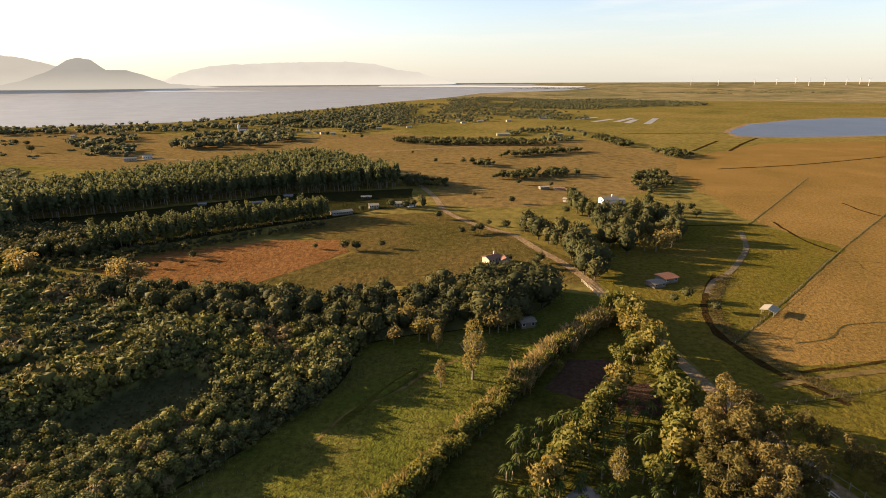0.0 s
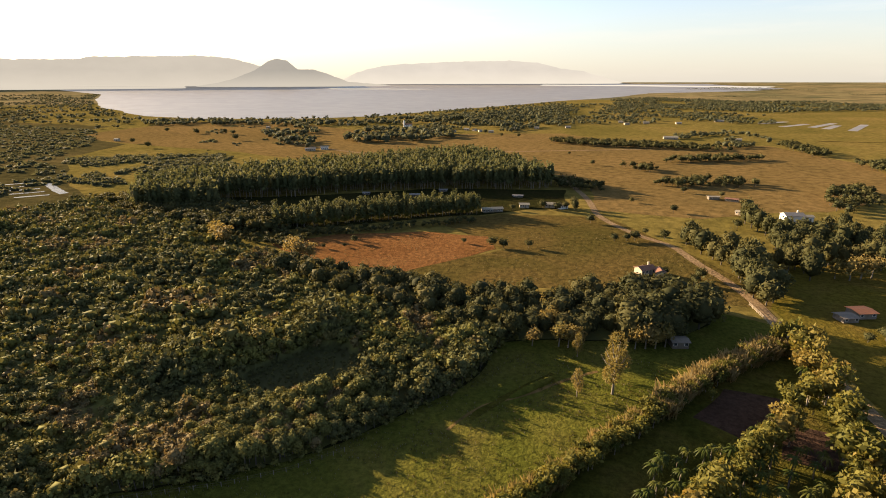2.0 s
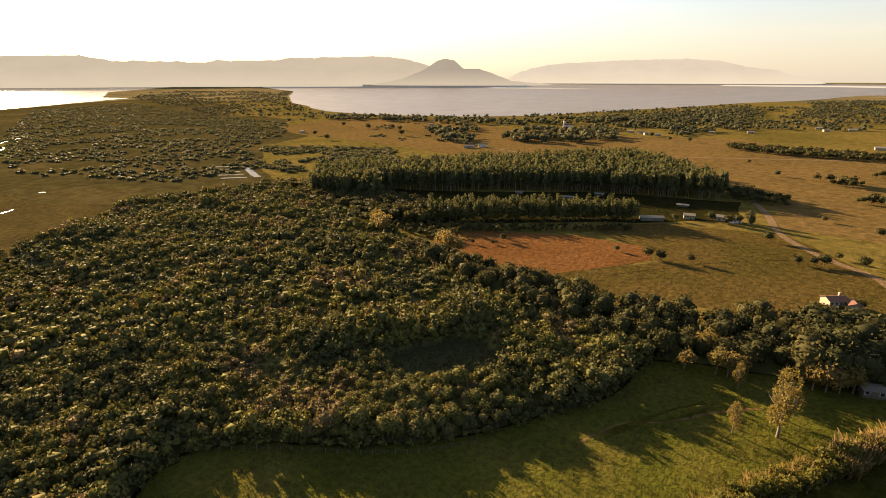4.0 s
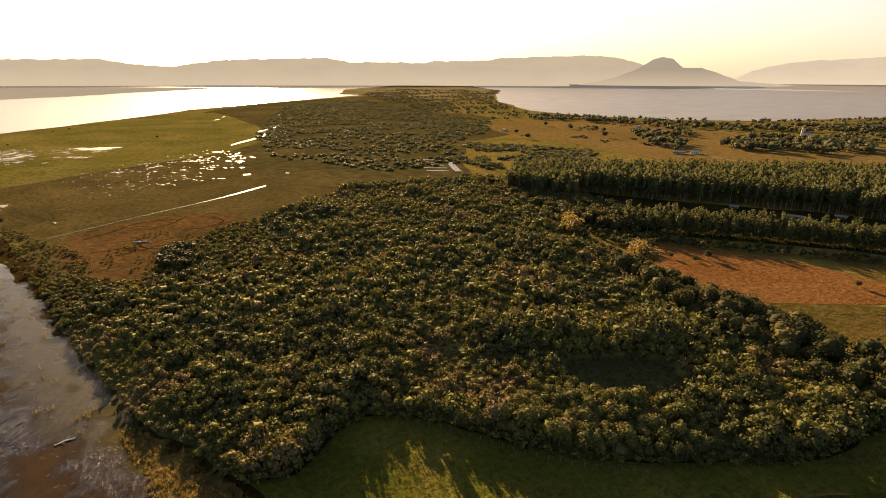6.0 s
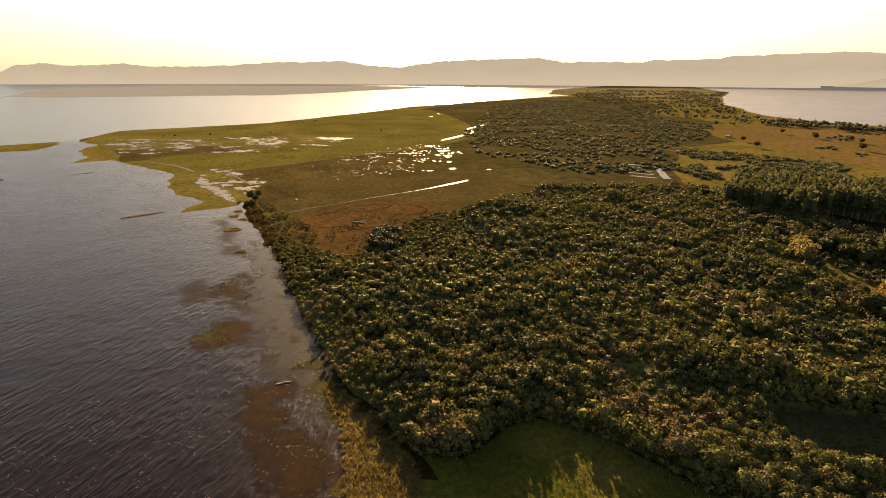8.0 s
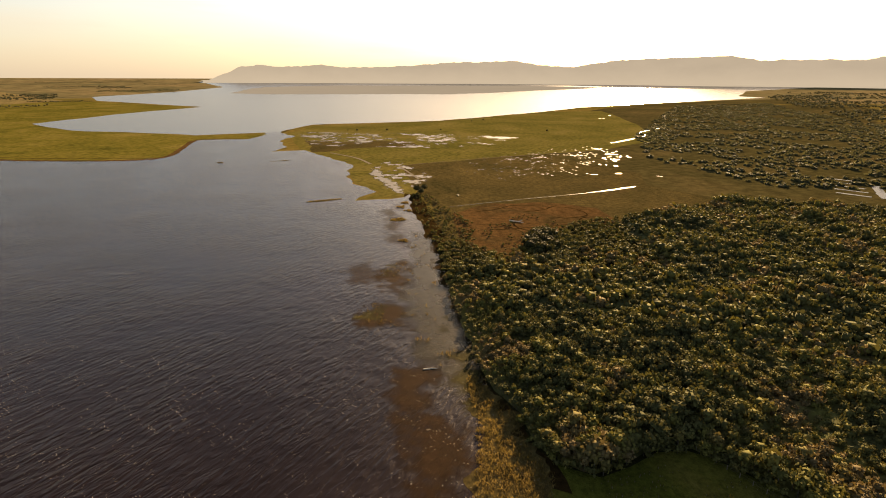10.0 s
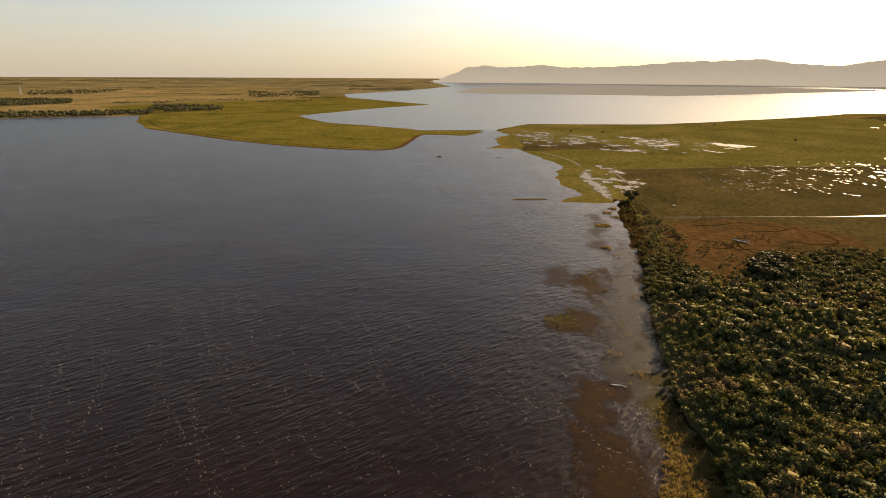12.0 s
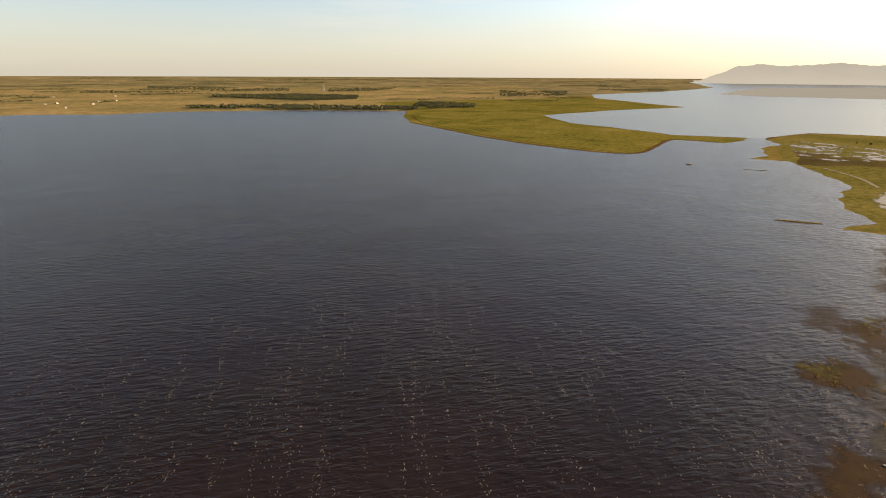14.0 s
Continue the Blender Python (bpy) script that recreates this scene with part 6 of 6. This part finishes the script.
for x, y, t, k in ((-251, 846, 20, 12), (-229, 832, 40, 10), (-218, 873, 0, 14), (-202, 863, 70, 12), (-190, 850, 30, 10), (-171, 843, 10, 14), (-145, 899, 0, 12), (-452, 913, 30, 12), (-264, 838, 60, 10), (30, 1105, 0, 18), (39, 1060, 20, 16), (75, 1095, 0, 20),
                   (132, 1099, 10, 18), (90, 815, 2, 34), (214, 1177, 5, 30), (174, 811, 0, 16), (-170, 940, 30, 14), (-110, 930, 0, 14), (-60, 960, 10, 16), (-645, 588, 10, 10), (-560, 820, 10, 10)):
    house(x, y, t, k * 0.55, 5 + k * 0.1, 2.6, PLASTER_CREAM, ROOF_PALE, "small white house with a pale roof far off", 2, 0.35, group="village houses")
for x, y, t, k in ((-215, -1711, 20, 22), (-115, -1748, 0, 16), (-353, -2240, 10, 22), (-174, -2237, 0, 22), (-296, -1881, 30, 16), (-246, -1835, 10, 20), (-143, -1796, 40, 18), (-666, -2053, 0, 18), (-1260, -2305, 0, 20), (-1461, -2414, 20, 26), (-140, -1560, 10, 14)):
    house(x, y, t, k * 0.36, 6, 3.0, PLASTER_CREAM, ROOF_PALE, "white farm building across the lake", 3, 0.3, group="farms across the lake")


def church(x, y, turn):
    root = new("church")
    block("nave", PLASTER, root, 22, 9, 7, 0, 0, 0)
    for t in (0, 180):
        slope("roof", ROOF_RED, root, 22.6, 5.2, 3.6, 0.15, 0, 0, 10.5, t)
    tower = block("tower", PLASTER, root, 5, 5, 16, -13.2, 0, 0)
    bm = bmesh.new()
    bmesh.ops.create_cone(bm, cap_ends=True, segments=4, radius1=3.6, radius2=0.1, depth=5, matrix=Matrix.Translation((-13.2, 0, 18.5)) @ Matrix.Rotation(radians(45), 4, "Z"))
    part("spire", bm, PLASTER, tower)
    for k in range(3):
        block("window", GLASS_DARK, root, 1.2, 0.1, 3, -6 + k * 6, -4.52, 2)
    root.matrix_world = pose(x, y, 0.05, 0, 0, turn) @ Matrix.Scale(0.6, 4)
    tagged(root, "white village church with a square tower", "church")


church(-333, 908, 25)


def fence(points, gap, height, wires, label, post_mat=WOOD_GREY, wire_mat=WOOD_GREY, thick=0.12, wire=0.04, category="fence"):
    """Posts joined by wires or rails along a line."""
    root = new("fence")
    root.location = (points[0][0], points[0][1], 0.05)
    base = Vector((points[0][0], points[0][1], 0))
    bm = bmesh.new()
    box(bm, thick, thick, height, 0, 0, 0, thick * 0.15)
    post_mesh = bpy.data.meshes.new("post")
    bm.to_mesh(post_mesh)
    bm.free()
    post_mesh.materials.append(post_mat)
    pts = [Vector((*p, 0)) - base for p in points]
    for i in range(len(pts) - 1):
        d = pts[i + 1] - pts[i]
        n = max(1, round(d.length / gap))
        for k in range(n + (i == len(pts) - 2)):
            o = new("post", post_mesh)
            o.parent = root
            o.location = pts[i] + d * k / n
        for w in range(wires):
            bm = bmesh.new()
            box(bm, d.length, wire, wire, 0, 0, 0)
            bm.transform(Matrix.Translation(pts[i] + d / 2 + Vector((0, 0, height * (w + 1) / (wires + 0.3)))) @ Matrix.Rotation(math.atan2(d.y, d.x), 4, "Z"))
            part("rail", bm, wire_mat, root)
    return tagged(root, label, category)


fence([(92, 151), (109, 167), (136, 192), (197, 250), (272, 318)], 4.0, 1.5, 3, "long post-and-wire fence across the plain", BARK, BARK, thick=0.14, wire=0.03)
fence([(173, 293), (221, 347), (308, 446)], 5.0, 1.5, 3, "post-and-wire fence towards the open plain", BARK, BARK, thick=0.14, wire=0.03)
fence([(88, 118), (119, 125), (150, 131)], 3.0, 1.3, 3, "weathered wire fence in the green pasture", BARK, BARK, 0.12, 0.03)
fence([(73, 101), (74.5, 95), (76.5, 89), (79, 80)], 2.4, 1.5, 2, "white-painted rail fence beside the dirt road", PLASTER, PLASTER, 0.16, 0.12)
fence([(77, 101), (79, 95), (82, 88), (85, 80)], 3.2, 2.2, 1, "dark wooden posts along the dirt road", WOOD_GREY, WOOD_GREY, 0.2, 0.08)
fence([(57, 206), (62, 176), (66, 158)], 3.0, 1.3, 3, "pale wire fence along the dirt road", PLASTER_CREAM, PLASTER_CREAM, 0.14, 0.08)

fence([(-104, 44), (-105, 51), (-97, 56.5), (-88, 63), (-79, 68), (-69.5, 73), (-59, 80.5), (-50, 90)], 2.7, 1.2, 2, "weathered wooden posts along the forest edge", WOOD_GREY, BARK, 0.13, 0.03)
for line in ([(92, 151), (109, 167), (136, 192), (197, 250), (272, 318)], [(173, 293), (221, 347), (308, 446)], [(88, 118), (119, 125), (150, 131)]):
    ribbon("fence_strip", line, 0.8, 0.142, GARDEN, "narrow strip of rank grass under the fence", "grass", 0.5)
ribbon("meadow_ditch", [(-8, 137), (-16, 126), (-21, 118), (-26, 110)], 2.0, 0.095, GARDEN, "shallow overgrown ditch through the meadow", "ditch", 0.5)


def mound(a, b, width, height):
    """A low grassy bank."""
    a, b = Vector((*a, 0)), Vector((*b, 0))
    d = b - a
    bm = bmesh.new()
    bmesh.ops.create_uvsphere(bm, u_segments=28, v_segments=14, radius=1)
    for v in bm.verts:
        v.co += v.co * 0.12 * noise.fractal(v.co * 2.5, 1.0, 2.0, 3)
    bm.transform(Matrix.Translation((a + b) / 2) @ Matrix.Rotation(math.atan2(d.y, d.x), 4, "Z") @ Matrix.Diagonal((d.length / 2, width / 2, height, 1)))
    me = bpy.data.meshes.new("bank")
    bm.to_mesh(me)
    bm.free()
    me.materials.append(GRASS_MEADOW)
    me.shade_smooth()
    return tagged(new("bank", me), "low grassy bank of earth in the meadow", "bank", "", "structure")


mound((-18, 121), (-7, 136), 2.6, 1.1)
ribbon("meadow_path", [(-30, 104), (-24, 116), (-14, 124), (-5, 134), (4, 142)], 0.9, 0.085, GRASS_TAN, "narrow trodden path beside the grassy bank", "path")


def turbine(x, y, turn):
    root = new("wind_turbine")
    bm = bmesh.new()
    bmesh.ops.create_cone(bm, cap_ends=True, segments=10, radius1=1.6, radius2=0.9, depth=36, matrix=Matrix.Translation((0, 0, 18)))
    part("tower", bm, TURBINE_WHITE, root)
    block("nacelle", TURBINE_WHITE, root, 2.2, 5.0, 2.2, 0, 0, 36, 0.3)
    for k in range(3):
        bm = bmesh.new()
        bmesh.ops.create_cone(bm, cap_ends=True, segments=6, radius1=1.0, radius2=0.2, depth=19, matrix=Matrix.Translation((0, -3, 37)) @ Matrix.Rotation(radians(turn + 120 * k), 4, "Y") @ Matrix.Translation((0, 0, 9.5)) @ Matrix.Diagonal((1, 0.4, 1, 1)))
        part("blade", bm, TURBINE_WHITE, root)
    root.matrix_world = pose(x, y, rise(math.hypot(x, y)), 0, 0, 25)
    return tagged(root, "tall white wind turbine on the skyline", "wind turbine", "wind turbines")


for i, b in enumerate((-26.3, -29.2, -30.9, -32.3, -33.3, -34.4, -35.9, -36.8, -37.4, -24.0, -39.5)):
    r = 4300 + 90 * (i % 4)
    turbine(-math.sin(radians(b)) * r, math.cos(radians(b)) * r, 37 * i)


def mast(x, y, height):
    """A lattice mast: four leaning legs with crossed braces."""
    root = new("radio_mast")
    w0, w1, n = 4.5, 0.8, 9
    corner = ((1, 1), (-1, 1), (-1, -1), (1, -1))
    for cx, cy in corner:
        v, f = tube([(cx * w0, cy * w0, 0), (cx * w1, cy * w1, height)], [0.7, 0.4], 5)
        o = mesh_object("leg", v.tolist(), f.tolist(), TURBINE_WHITE)
        o.parent = root
    for k in range(n):
        z0, z1 = height * k / n, height * (k + 1) / n
        q0, q1 = w0 + (w1 - w0) * k / n, w0 + (w1 - w0) * (k + 1) / n
        for i in range(4):
            (ax, ay), (bx, by) = corner[i], corner[(i + 1) % 4]
            v, f = tube([(ax * q0, ay * q0, z0), (bx * q1, by * q1, z1)], [0.3, 0.3], 4)
            o = mesh_object("brace", v.tolist(), f.tolist(), TURBINE_WHITE)
            o.parent = root
    root.matrix_world = pose(x, y, rise(math.hypot(x, y)))
    return tagged(root, "white lattice radio mast across the lake", "radio mast")


mast(-1202, -2311, 34)

# ---- the far shore across the near lake ----
SOUTH_WOODS = [
    [(-362, -1384), (-527, -1190), (-762, -1011), (-841, -1115), (-600, -1352), (-386, -1473)],
    [(-605, -1975), (-679, -1811), (-763, -1598), (-952, -1591), (-1096, -1831), (-965, -2062), (-663, -2158)],
    [(-817, -1105), (-861, -1007), (-920, -986), (-1062, -1139), (-976, -1292)],
    [(-611, -2975), (-845, -2558), (-950, -2872), (-668, -3243)],
    [(-834, -2494), (-1077, -2409), (-1218, -2720), (-917, -2736)],
    [(-1486, -1462), (-1770, -1372), (-2118, -1642), (-1971, -1939)],
    [(-1187, -2259), (-1400, -2189), (-1730, -2484), (-1438, -2673)],
    [(-306, -2573), (-700, -2444), (-725, -2528), (-327, -2735)],
]
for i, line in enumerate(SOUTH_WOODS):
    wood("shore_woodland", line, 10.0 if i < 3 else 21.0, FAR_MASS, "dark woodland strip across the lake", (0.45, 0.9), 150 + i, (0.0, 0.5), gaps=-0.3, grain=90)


def skyline_woods():
    """Thin dark bands of far trees across the plain, towards the skyline."""
    rng = np.random.default_rng(31)
    spots = []
    for k in range(85):
        east = k % 8 == 0
        b0 = rng.uniform(-42, -12) if east else rng.uniform(118, 190)
        r, span = rng.uniform(2600 if east else 1750, 4700), rng.uniform(1.5, 7.0)
        count = int(radians(span) * r / 6)
        for i in range(count):
            b = radians(b0 + span * i / count)
            q = r + rng.normal() * 22
            spots.append((-math.sin(b) * q, math.cos(b) * q))
    spots = np.array(spots)
    spots = spots[~inside(spots, FAR_LAKE) & ~inside(spots, NEAR_LAKE) & (sway(spots, 60, 5) > -0.5)]
    FAR_MASS.mass("skyline_woodland", spots, 0.0, rng.uniform(0.35, 0.8, len(spots)), rng.uniform(0, 0.8, len(spots)), "thin dark tree bands on the far plain", "woodland", seed=9)


skyline_woods()
